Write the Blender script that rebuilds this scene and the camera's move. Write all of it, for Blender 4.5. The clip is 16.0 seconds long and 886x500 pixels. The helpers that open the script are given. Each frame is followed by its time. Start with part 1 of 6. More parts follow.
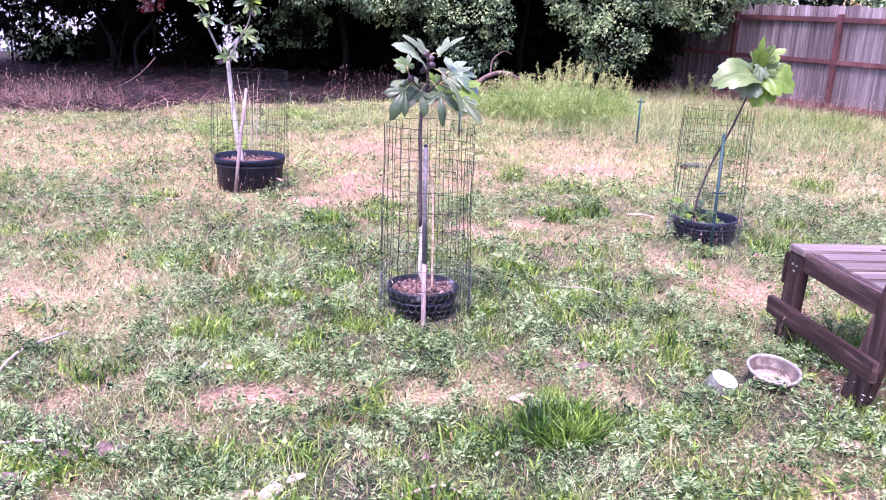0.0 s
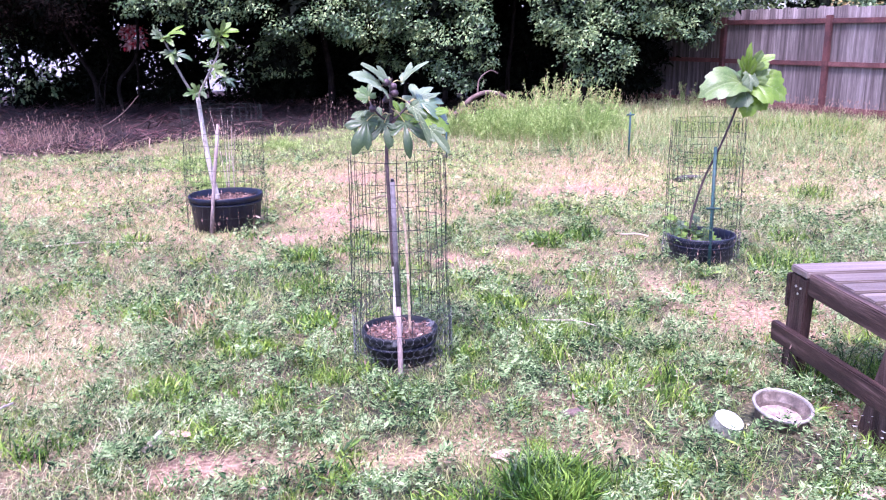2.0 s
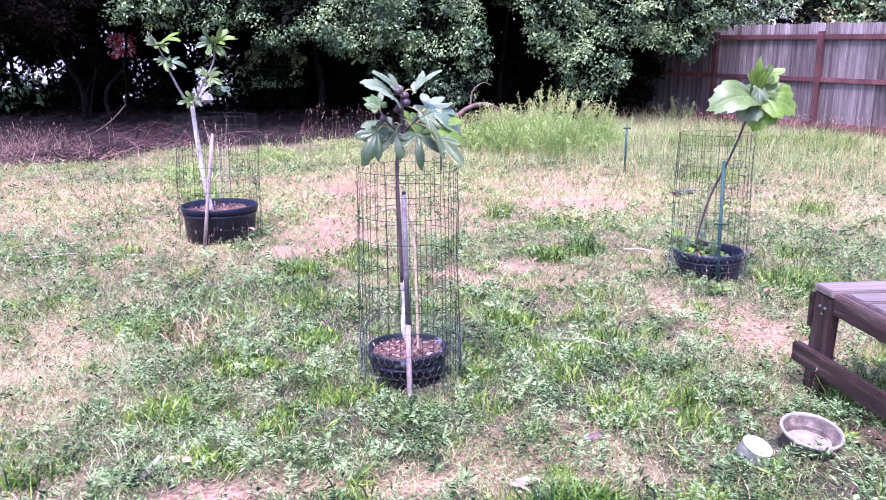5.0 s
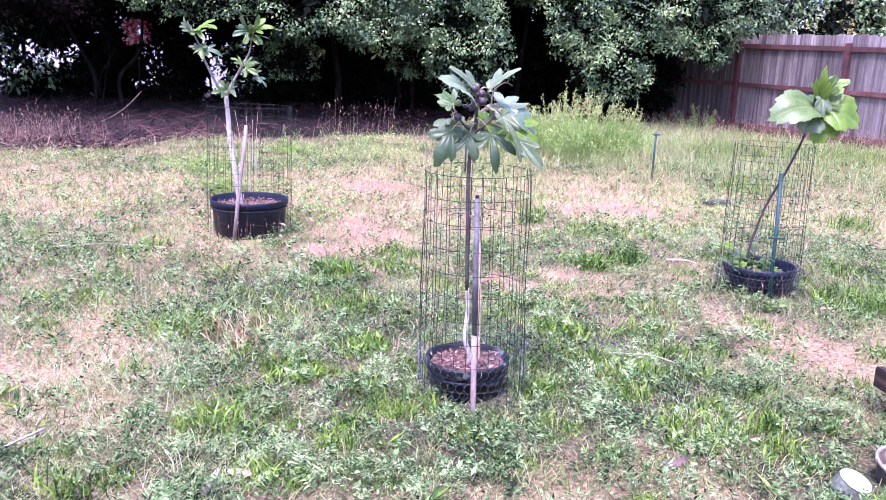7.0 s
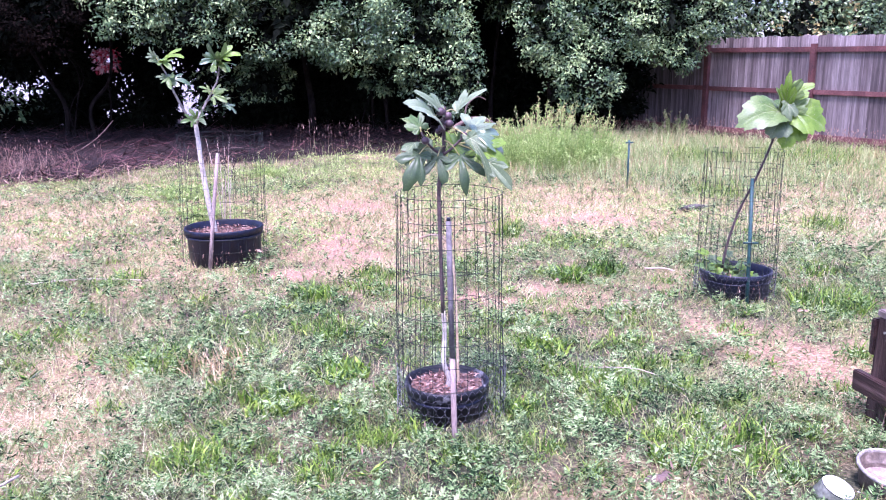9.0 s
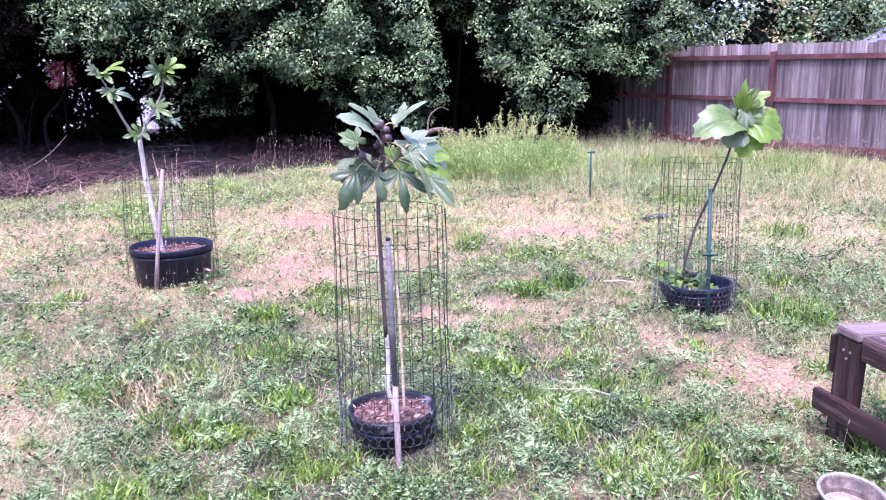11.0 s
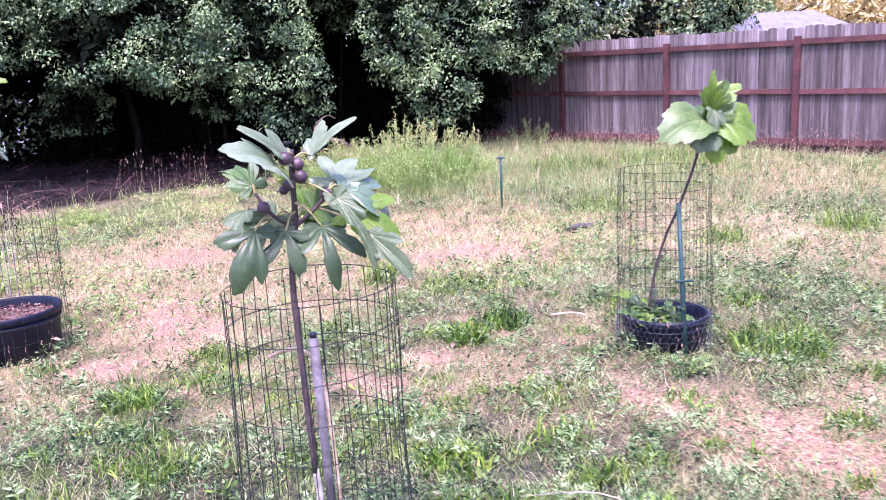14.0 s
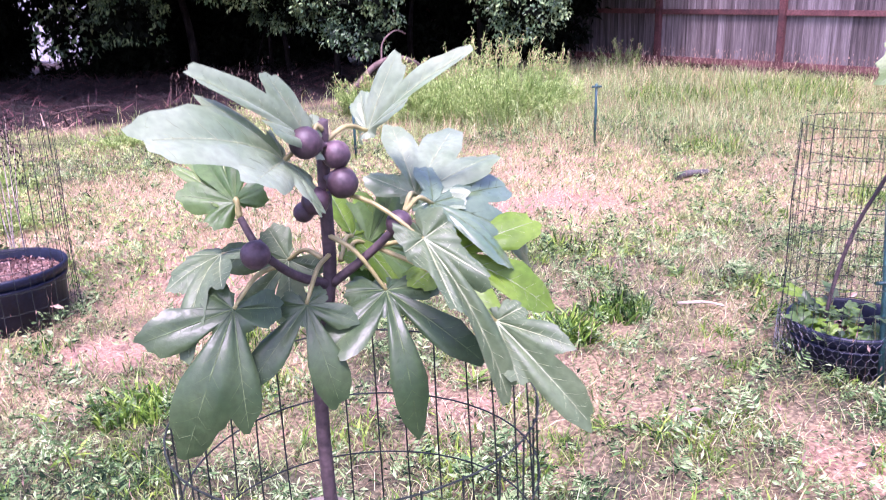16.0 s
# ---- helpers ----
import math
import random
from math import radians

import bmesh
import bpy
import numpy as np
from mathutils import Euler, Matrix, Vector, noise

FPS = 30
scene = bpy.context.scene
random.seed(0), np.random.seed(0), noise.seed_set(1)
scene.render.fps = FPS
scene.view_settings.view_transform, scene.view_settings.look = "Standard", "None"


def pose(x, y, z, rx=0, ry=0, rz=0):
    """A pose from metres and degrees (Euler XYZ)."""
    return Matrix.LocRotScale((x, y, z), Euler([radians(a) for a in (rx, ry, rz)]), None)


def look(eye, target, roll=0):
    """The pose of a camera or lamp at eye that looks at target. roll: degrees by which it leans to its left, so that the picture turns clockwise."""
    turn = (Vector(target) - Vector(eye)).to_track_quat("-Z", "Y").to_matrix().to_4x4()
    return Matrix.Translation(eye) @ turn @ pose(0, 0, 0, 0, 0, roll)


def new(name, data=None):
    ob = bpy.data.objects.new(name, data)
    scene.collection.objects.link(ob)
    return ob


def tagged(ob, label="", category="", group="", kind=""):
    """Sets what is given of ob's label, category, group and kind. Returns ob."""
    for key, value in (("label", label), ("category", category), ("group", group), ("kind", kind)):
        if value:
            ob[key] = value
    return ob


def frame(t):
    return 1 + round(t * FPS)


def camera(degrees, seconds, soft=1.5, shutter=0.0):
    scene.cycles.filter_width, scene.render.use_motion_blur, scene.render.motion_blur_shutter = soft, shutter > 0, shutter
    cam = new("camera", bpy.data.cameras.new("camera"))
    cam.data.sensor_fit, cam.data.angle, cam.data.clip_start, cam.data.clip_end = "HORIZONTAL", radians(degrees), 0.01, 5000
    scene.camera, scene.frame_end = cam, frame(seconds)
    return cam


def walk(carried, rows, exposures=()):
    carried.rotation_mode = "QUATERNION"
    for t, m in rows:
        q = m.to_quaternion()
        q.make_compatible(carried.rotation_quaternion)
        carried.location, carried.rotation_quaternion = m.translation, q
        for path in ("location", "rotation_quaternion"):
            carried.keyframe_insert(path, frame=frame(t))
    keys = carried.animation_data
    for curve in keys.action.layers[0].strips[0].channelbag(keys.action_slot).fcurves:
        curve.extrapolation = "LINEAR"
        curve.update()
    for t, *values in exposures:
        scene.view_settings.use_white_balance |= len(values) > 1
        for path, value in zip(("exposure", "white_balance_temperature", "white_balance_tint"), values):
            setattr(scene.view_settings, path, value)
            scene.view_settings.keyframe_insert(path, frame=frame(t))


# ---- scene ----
cam = camera(58.3, 16.0, soft=0.95, shutter=0.5)
PATH = [
    (0, (0.119, 0.005, 1.48), (0.234, 1.927, 0.941), 2.2),
    (0.5, (0.137, 0.113, 1.475), (0.222, 2.032, 0.92), 1.8),
    (1, (0.185, 0.217, 1.486), (0.249, 2.139, 0.938), 0.9),
    (1.5, (0.237, 0.279, 1.488), (0.31, 2.208, 0.963), -0.1),
    (2, (0.27, 0.298, 1.494), (0.378, 2.234, 1.003), -0.9),
    (2.5, (0.275, 0.296, 1.501), (0.431, 2.237, 1.044), -1.2),
    (3, (0.278, 0.283, 1.508), (0.46, 2.227, 1.071), -1.5),
    (3.5, (0.291, 0.292, 1.51), (0.469, 2.237, 1.081), -1.7),
    (4, (0.289, 0.325, 1.496), (0.445, 2.27, 1.056), -1.7),
    (6.5, (-0.117, 0.636, 1.469), (0.04, 2.573, 0.996), 1.8),
    (7, (-0.137, 0.659, 1.464), (0.017, 2.598, 0.998), 1.9),
    (7.5, (-0.163, 0.659, 1.482), (-0.016, 2.602, 1.03), 1.5),
    (8, (-0.159, 0.665, 1.479), (-0.015, 2.61, 1.038), 0.8),
    (8.5, (-0.138, 0.671, 1.481), (0.032, 2.616, 1.049), 0.1),
    (9, (-0.097, 0.681, 1.502), (0.101, 2.624, 1.069), -0.5),
    (11.5, (0.053, 0.906, 1.505), (0.384, 2.838, 1.105), -1.3),
    (12, (0.049, 1.004, 1.503), (0.54, 2.902, 1.111), -1.0),
    (12.5, (-0.05, 1.206, 1.502), (0.505, 3.088, 1.115), -1.5),
    (13, (-0.08, 1.387, 1.505), (0.513, 3.258, 1.117), -2.0),
    (13.5, (0.021, 1.682, 1.531), (0.592, 3.558, 1.14), -2.9),
    (14, (0.04, 1.933, 1.514), (0.588, 3.812, 1.103), -3.2),
    (14.5, (-0.023, 2.254, 1.524), (0.505, 4.133, 1.087), -3.1),
    (15, (0.018, 2.505, 1.5), (0.495, 4.39, 1.029), -3.3),
    (15.5, (0.173, 2.861, 1.509), (0.569, 4.751, 0.99), -3.4),
    (16, (0.203, 3.085, 1.491), (0.579, 4.955, 0.892), -2.1),
]
EXPOSURES = [(0.0, 1.93, 5650, 58), (1.5, 1.95, 5440, 50), (9.0, 1.93, 5360, 50), (11.5, 1.90, 5380, 50), (14.0, 1.89, 5560, 51), (16.0, 1.89, 5680, 56)]

walk(cam, [(t, look(eye, target, roll)) for t, eye, target, roll in PATH], EXPOSURES)

# ---- light ----
world = bpy.data.worlds.new("world")
scene.world = world
world.use_nodes = True
wn = world.node_tree.nodes
sky = wn.new("ShaderNodeTexSky")
sky.sky_type, sky.sun_disc = "NISHITA", False
sky.sun_elevation, sky.sun_rotation = radians(66), radians(202)
sky.dust_density, sky.ozone_density, sky.air_density = 3.0, 1.0, 1.0
wn["Background"].inputs["Strength"].default_value = 0.135
world.node_tree.links.new(sky.outputs["Color"], wn["Background"].inputs["Color"])
sun = new("sun", bpy.data.lights.new("sun", "SUN"))
sun.data.energy, sun.data.angle, sun.data.color = 2.1, radians(12), (1.0, 0.95, 0.88)
sun.matrix_world = look((-3, -4, 24), (1, 6, 0))


# ---- materials ----
def material(name, stops, scale=6.0, fine=40.0, rough=0.8, metal=0.0, bump=0.15, island=0.0, each=0.0,
             through_light=0.0, spec=0.5, stretch=(1, 1, 1), contrast=0.35):
    """A surface with two scales of grain; stops are (place, colour). island, each: spread of brightness from piece to piece."""
    m = bpy.data.materials.new(name)
    m.use_nodes = True
    n, l = m.node_tree.nodes, m.node_tree.links
    b = n["Principled BSDF"]
    b.inputs["Roughness"].default_value, b.inputs["Metallic"].default_value = rough, metal
    b.inputs["Specular IOR Level"].default_value = spec
    co, mp = n.new("ShaderNodeTexCoord"), n.new("ShaderNodeMapping")
    mp.inputs["Scale"].default_value = stretch
    l.new(co.outputs["Object"], mp.inputs["Vector"])
    big, small = n.new("ShaderNodeTexNoise"), n.new("ShaderNodeTexNoise")
    big.inputs["Scale"].default_value, big.inputs["Detail"].default_value = scale, 3
    small.inputs["Scale"].default_value, small.inputs["Detail"].default_value = fine, 4
    for t in (big, small):
        l.new(mp.outputs["Vector"], t.inputs["Vector"])
    ramp = n.new("ShaderNodeValToRGB")
    while len(ramp.color_ramp.elements) < len(stops):
        ramp.color_ramp.elements.new(0.5)
    for e, (p, c) in zip(ramp.color_ramp.elements, stops):
        e.position, e.color = p, (*c, 1)
    place = big.outputs["Fac"]
    if island or each:
        rnd = n.new("ShaderNodeNewGeometry").outputs["Random Per Island"] if island else n.new("ShaderNodeObjectInfo").outputs["Random"]
        amt = island or each
        if each:
            shift = n.new("ShaderNodeMath")
            shift.operation = "MULTIPLY"
            shift.inputs[1].default_value = 43.0
            l.new(rnd, shift.inputs[0])
            l.new(shift.outputs[0], mp.inputs["Location"])
        mixed = n.new("ShaderNodeMath")
        mixed.operation = "MULTIPLY_ADD"
        mixed.inputs[1].default_value = amt
        l.new(rnd, mixed.inputs[0])
        sub = n.new("ShaderNodeMath")
        sub.operation = "SUBTRACT"
        sub.inputs[1].default_value = amt / 2
        l.new(big.outputs["Fac"], sub.inputs[0])
        l.new(sub.outputs[0], mixed.inputs[2])
        place = mixed.outputs[0]
    l.new(place, ramp.inputs["Fac"])
    hsv = n.new("ShaderNodeHueSaturation")
    val = n.new("ShaderNodeMapRange")
    val.inputs["From Min"].default_value, val.inputs["From Max"].default_value = 0.3, 0.7
    val.inputs["To Min"].default_value, val.inputs["To Max"].default_value = 1 - contrast, 1 + contrast
    l.new(small.outputs["Fac"], val.inputs["Value"])
    l.new(val.outputs[0], hsv.inputs["Value"])
    l.new(ramp.outputs["Color"], hsv.inputs["Color"])
    l.new(hsv.outputs["Color"], b.inputs["Base Color"])
    if bump:
        bp = n.new("ShaderNodeBump")
        bp.inputs["Strength"].default_value, bp.inputs["Distance"].default_value = bump, 0.01
        l.new(small.outputs["Fac"], bp.inputs["Height"])
        l.new(bp.outputs["Normal"], b.inputs["Normal"])
    if through_light:
        tr, mix = n.new("ShaderNodeBsdfTranslucent"), n.new("ShaderNodeMixShader")
        mix.inputs["Fac"].default_value = through_light
        l.new(hsv.outputs["Color"], tr.inputs["Color"])
        l.new(b.outputs[0], mix.inputs[1])
        l.new(tr.outputs[0], mix.inputs[2])
        l.new(mix.outputs[0], n["Material Output"].inputs["Surface"])
    return m


LAWN_GREEN = material("lawn green", [(0.2, (0.055, 0.105, 0.02)), (0.5, (0.205, 0.284, 0.080)), (0.8, (0.47, 0.47, 0.215))], 2.5, 60, 0.6, island=0.55, through_light=0.3, bump=0)
LAWN_LEAF = material("lawn leaf", [(0.26, (0.006, 0.022, 0.006)), (0.43, (0.086, 0.168, 0.054)), (0.60, (0.22, 0.33, 0.13)), (0.90, (0.41, 0.48, 0.255))], 3.0, 60, 0.7, spec=0.2, island=0.6, through_light=0.16, bump=0)
PALE_GRASS = material("bleached grass", [(0.2, (0.24, 0.25, 0.11)), (0.5, (0.44, 0.44, 0.23)), (0.8, (0.66, 0.63, 0.40))], 2.0, 60, 0.7, island=0.6, through_light=0.2, bump=0)
STRAW = material("dry straw", [(0.2, (0.27, 0.165, 0.085)), (0.5, (0.45, 0.325, 0.165)), (0.8, (0.64, 0.505, 0.29))], 2.0, 60, 0.7, island=0.6, through_light=0.1, bump=0)
SEED = material("seed heads", [(0.2, (0.17, 0.095, 0.075)), (0.8, (0.42, 0.28, 0.21))], 4, 60, 0.8, island=0.7, through_light=0.2, bump=0)
TALL_GREEN = material("tall grass", [(0.2, (0.12, 0.19, 0.045)), (0.5, (0.28, 0.38, 0.125)), (0.8, (0.52, 0.57, 0.27))], 1.5, 60, 0.6, island=0.7, through_light=0.3, bump=0)
WEED = material("yellow-green weed leaf", [(0.2, (0.15, 0.26, 0.05)), (0.5, (0.32, 0.46, 0.12)), (0.8, (0.54, 0.63, 0.25))], 3, 60, 0.6, island=0.6, through_light=0.3, bump=0)
TUFT = material("bright tuft", [(0.2, (0.012, 0.045, 0.006)), (0.5, (0.10, 0.215, 0.02)), (0.8, (0.32, 0.46, 0.065))], 6, 60, 0.5, island=0.6, through_light=0.3, bump=0)
TUFT_DARK = material("deep green tuft", [(0.2, (0.006, 0.030, 0.004)), (0.5, (0.048, 0.125, 0.012)), (0.8, (0.19, 0.32, 0.04))], 6, 60, 0.45, island=0.6, through_light=0.25, bump=0)
HEDGE_LEAF = material("hedge leaf", [(0.25, (0.014, 0.042, 0.018)), (0.5, (0.080, 0.158, 0.058)), (0.75, (0.32, 0.43, 0.17))], 1.5, 30, 0.5, island=0.42, through_light=0.06, bump=0)
# Brown conifer leaf, darkened to near black to hold the corner's shade
HEDGE_SHADE = material("brownish leaf with shade painted in", [(0.2, (0.003, 0.003, 0.002)), (0.5, (0.006, 0.005, 0.004)), (0.8, (0.016, 0.010, 0.008))], 1, 30, 0.9, spec=0.03, island=0.6, bump=0)
# Near-black copy of the hedge leaf: the hollow's shade put into its colour
HEDGE_HOLLOW_SHADE = material("hedge leaf with shade in its colour", [(0.2, (0.003, 0.004, 0.003)), (0.8, (0.010, 0.014, 0.008))], 1, 30, 0.9, spec=0.04, island=0.6, bump=0)
# Pale yellow base colour holds the sunlight on the far trees
FAR_LEAF = material("leaf coloured yellow as sunlit", [(0.2, (0.45, 0.38, 0.14)), (0.8, (0.85, 0.74, 0.42))], 0.3, 10, 0.6, island=0.6, through_light=0.3, bump=0)
RED_LEAF = material("red blossom", [(0.3, (0.6, 0.04, 0.08)), (0.7, (0.9, 0.6, 0.64))], 5, 30, 0.6, island=0.9, bump=0)
BARK = material("bark", [(0.3, (0.006, 0.005, 0.005)), (0.7, (0.022, 0.018, 0.016))], 10, 50, 0.95, spec=0.08, stretch=(1, 1, 0.25), bump=0.5)
VINE = material("bare vine", [(0.3, (0.07, 0.045, 0.04)), (0.7, (0.19, 0.13, 0.11))], 12, 60, 0.9, bump=0.4)
# Mulch colour darkened to hold the shade under the hedge
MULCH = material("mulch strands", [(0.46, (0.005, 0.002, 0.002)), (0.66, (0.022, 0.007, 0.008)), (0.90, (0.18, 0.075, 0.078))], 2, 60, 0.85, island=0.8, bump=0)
CHIP = material("bark chips", [(0.2, (0.045, 0.017, 0.013)), (0.5, (0.16, 0.068, 0.05)), (0.85, (0.44, 0.30, 0.24))], 20, 120, 0.85, island=0.8, bump=0)
PLASTIC = material("black plastic", [(0.3, (0.003, 0.005, 0.014)), (0.7, (0.009, 0.013, 0.032))], 8, 60, 0.46, spec=0.35, bump=0.1)
SPLASH = material("dusty plastic", [(0.56, (0.006, 0.007, 0.011)), (0.72, (0.16, 0.16, 0.17))], 22, 90, 0.5, spec=0.35, bump=0.1)
POT_SOIL = material("pot soil", [(0.3, (0.09, 0.05, 0.04)), (0.7, (0.22, 0.13, 0.10))], 30, 120, 0.95, bump=0.6)
WIRE = material("green-black wire", [(0.3, (0.010, 0.016, 0.012)), (0.7, (0.028, 0.036, 0.03))], 40, 90, 0.6, spec=0.3, bump=0)
GALV = material("galvanised wire", [(0.3, (0.10, 0.10, 0.115)), (0.7, (0.21, 0.21, 0.235))], 40, 90, 0.55, metal=0.4, bump=0)
GREEN_METAL = material("green painted steel", [(0.3, (0.007, 0.036, 0.037)), (0.7, (0.018, 0.08, 0.074))], 20, 80, 0.55, bump=0.1)
TIMBER_STAKE = material("weathered stake", [(0.3, (0.16, 0.115, 0.10)), (0.7, (0.34, 0.27, 0.245))], 6, 60, 0.85, stretch=(3, 3, 0.4), bump=0.3)
CONDUIT = material("grey tube", [(0.3, (0.075, 0.068, 0.072)), (0.7, (0.145, 0.132, 0.136))], 10, 60, 0.7, bump=0.1)
CANE = material("dry tan cane", [(0.3, (0.36, 0.25, 0.15)), (0.7, (0.56, 0.43, 0.29))], 14, 70, 0.7, bump=0.1)
PALE_BARK = material("pale fig bark", [(0.3, (0.36, 0.31, 0.26)), (0.7, (0.66, 0.61, 0.55))], 14, 70, 0.8, stretch=(1, 1, 0.5), bump=0.3)
STEM_DARK = material("purple-brown fig wood", [(0.3, (0.035, 0.022, 0.024)), (0.7, (0.09, 0.06, 0.06))], 25, 120, 0.7, bump=0.3)
STEM_GREY = material("grey fig wood", [(0.3, (0.14, 0.12, 0.11)), (0.7, (0.32, 0.29, 0.26))], 25, 120, 0.8, bump=0.3)
PETIOLE = material("fig leaf stalk", [(0.3, (0.26, 0.24, 0.08)), (0.7, (0.40, 0.35, 0.15))], 12, 60, 0.5, through_light=0.1, bump=0)
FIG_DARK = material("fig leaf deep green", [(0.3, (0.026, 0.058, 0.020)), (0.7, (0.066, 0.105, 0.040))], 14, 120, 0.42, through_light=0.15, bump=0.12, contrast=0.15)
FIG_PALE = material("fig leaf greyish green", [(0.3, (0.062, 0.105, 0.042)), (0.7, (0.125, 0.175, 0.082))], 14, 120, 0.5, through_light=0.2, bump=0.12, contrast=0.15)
# Paler copy of the fig leaf with sunlight put into its colour
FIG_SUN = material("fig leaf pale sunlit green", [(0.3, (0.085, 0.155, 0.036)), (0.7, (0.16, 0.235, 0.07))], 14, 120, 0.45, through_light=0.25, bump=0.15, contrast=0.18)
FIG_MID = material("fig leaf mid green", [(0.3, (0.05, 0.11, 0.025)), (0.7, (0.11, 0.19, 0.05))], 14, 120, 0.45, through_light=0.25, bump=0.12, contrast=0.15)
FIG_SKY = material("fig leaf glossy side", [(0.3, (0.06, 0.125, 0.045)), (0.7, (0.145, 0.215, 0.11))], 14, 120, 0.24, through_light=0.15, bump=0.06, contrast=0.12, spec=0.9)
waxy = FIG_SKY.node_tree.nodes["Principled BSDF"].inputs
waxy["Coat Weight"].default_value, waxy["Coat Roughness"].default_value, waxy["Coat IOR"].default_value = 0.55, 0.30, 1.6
# Pale base colour holds the sky's sheen on the upper leaves
FIG_GLOSS = material("fig leaf with painted sky sheen", [(0.3, (0.13, 0.195, 0.09)), (0.7, (0.26, 0.325, 0.20))], 14, 120, 0.35, through_light=0.2, bump=0.08, contrast=0.12)
FIG_LIGHT = material("fig leaf yellow-green", [(0.3, (0.095, 0.19, 0.012)), (0.7, (0.19, 0.31, 0.035))], 14, 120, 0.45, through_light=0.35, bump=0.12, contrast=0.15)
VEIN = material("leaf vein", [(0.3, (0.06, 0.10, 0.04)), (0.7, (0.12, 0.165, 0.075))], 20, 90, 0.8, spec=0.2, bump=0)
VEIN_PALE = material("pale leaf vein", [(0.3, (0.20, 0.25, 0.12)), (0.7, (0.30, 0.34, 0.19))], 20, 90, 0.5, bump=0)
FIG_FRUIT = material("fig skin", [(0.25, (0.03, 0.018, 0.022)), (0.6, (0.072, 0.042, 0.050)), (0.85, (0.18, 0.115, 0.128))], 30, 160, 0.5, bump=0.08)
BENCH_STOPS = [(0.25, (0.013, 0.006, 0.005)), (0.5, (0.042, 0.022, 0.018)), (0.78, (0.15, 0.095, 0.082))]
# Seat planks get a lighter copy of the bench wood, skylight in it
BENCH_TOP = material("weathered plank top with skylight", [(0.2, (0.078, 0.056, 0.048)), (0.5, (0.145, 0.112, 0.096)), (0.8, (0.25, 0.20, 0.175))], 2.5, 22, 0.6, each=0.2, stretch=(0.35, 9, 9), bump=0.35, contrast=0.15)
BENCH_ALONG = material("brown stained timber lengthwise", BENCH_STOPS, 4, 30, 0.62, each=0.2, stretch=(7, 0.5, 7), bump=0.5, spec=0.3)
BENCH_UPRIGHT = material("brown stained timber upright", BENCH_STOPS, 4, 30, 0.62, each=0.2, stretch=(7, 7, 0.5), bump=0.5, spec=0.3)
BENCH_ACROSS = material("brown stained timber crosswise", BENCH_STOPS, 4, 30, 0.62, each=0.2, stretch=(0.5, 7, 7), bump=0.5, spec=0.3)
STEEL = material("bolt steel", [(0.3, (0.3, 0.3, 0.3)), (0.7, (0.55, 0.55, 0.55))], 40, 90, 0.4, metal=0.9, bump=0)
DISH = material("dusty tan metal dish", [(0.3, (0.05, 0.036, 0.028)), (0.55, (0.11, 0.085, 0.068)), (0.8, (0.24, 0.20, 0.165))], 16, 80, 0.6, metal=0.0, bump=0.2)
WHITE_PLASTIC = material("white plastic", [(0.3, (0.42, 0.43, 0.41)), (0.7, (0.60, 0.60, 0.58))], 20, 90, 0.45, bump=0.05)
DISH_RIM = material("pale dish rim", [(0.3, (0.24, 0.22, 0.19)), (0.7, (0.42, 0.39, 0.35))], 20, 90, 0.4, metal=0.3, bump=0.1)
DISH_DUST = material("dusty dish floor", [(0.3, (0.18, 0.13, 0.115)), (0.7, (0.34, 0.27, 0.245))], 30, 140, 0.8, bump=0.2)
CLOUDY = material("cloudy plastic", [(0.3, (0.14, 0.16, 0.12)), (0.7, (0.28, 0.29, 0.24))], 14, 90, 0.35, through_light=0.35, bump=0.05)
PICKET = material("weathered cedar picket", [(0.2, (0.036, 0.028, 0.027)), (0.45, (0.098, 0.079, 0.076)), (0.8, (0.225, 0.195, 0.190))], 2.2, 13, 0.85, each=0.34, stretch=(9, 9, 0.4), bump=0.3, contrast=0.30)
# the ends above the top rail are bleached by the weather
pn, pl = PICKET.node_tree.nodes, PICKET.node_tree.links
ends, height, bleach = pn.new("ShaderNodeMapRange"), pn.new("ShaderNodeSeparateXYZ"), pn.new("ShaderNodeMath")
pl.new(pn["Texture Coordinate"].outputs["Object"], height.inputs[0])
pl.new(height.outputs["Z"], ends.inputs["Value"])
ends.inputs["From Min"].default_value, ends.inputs["From Max"].default_value = 1.56, 1.68
ends.inputs["To Min"].default_value, ends.inputs["To Max"].default_value = 1.0, 1.75
bleach.operation = "MULTIPLY"
tone = pn["Hue/Saturation/Value"].inputs["Value"]
pl.new(tone.links[0].from_socket, bleach.inputs[0])
pl.new(ends.outputs[0], bleach.inputs[1])
pl.new(bleach.outputs[0], tone)
RAIL = material("red-brown stained timber", [(0.2, (0.05, 0.018, 0.018)), (0.5, (0.105, 0.036, 0.034)), (0.8, (0.17, 0.072, 0.066))], 4, 40, 0.75, each=0.3, bump=0.3)
SHED = material("pale painted wall", [(0.3, (0.56, 0.57, 0.63)), (0.7, (0.70, 0.71, 0.78))], 2, 20, 0.7, bump=0.05)
ROOF = material("grey shingle", [(0.3, (0.13, 0.125, 0.145)), (0.7, (0.20, 0.195, 0.22))], 2, 12, 0.9, bump=0.2)
GLASS = material("dark glazing", [(0.3, (0.03, 0.035, 0.04)), (0.7, (0.06, 0.065, 0.07))], 2, 12, 0.1, bump=0)
STICK = material("dead stick", [(0.3, (0.32, 0.25, 0.20)), (0.7, (0.60, 0.50, 0.42))], 15, 80, 0.9, bump=0.3)
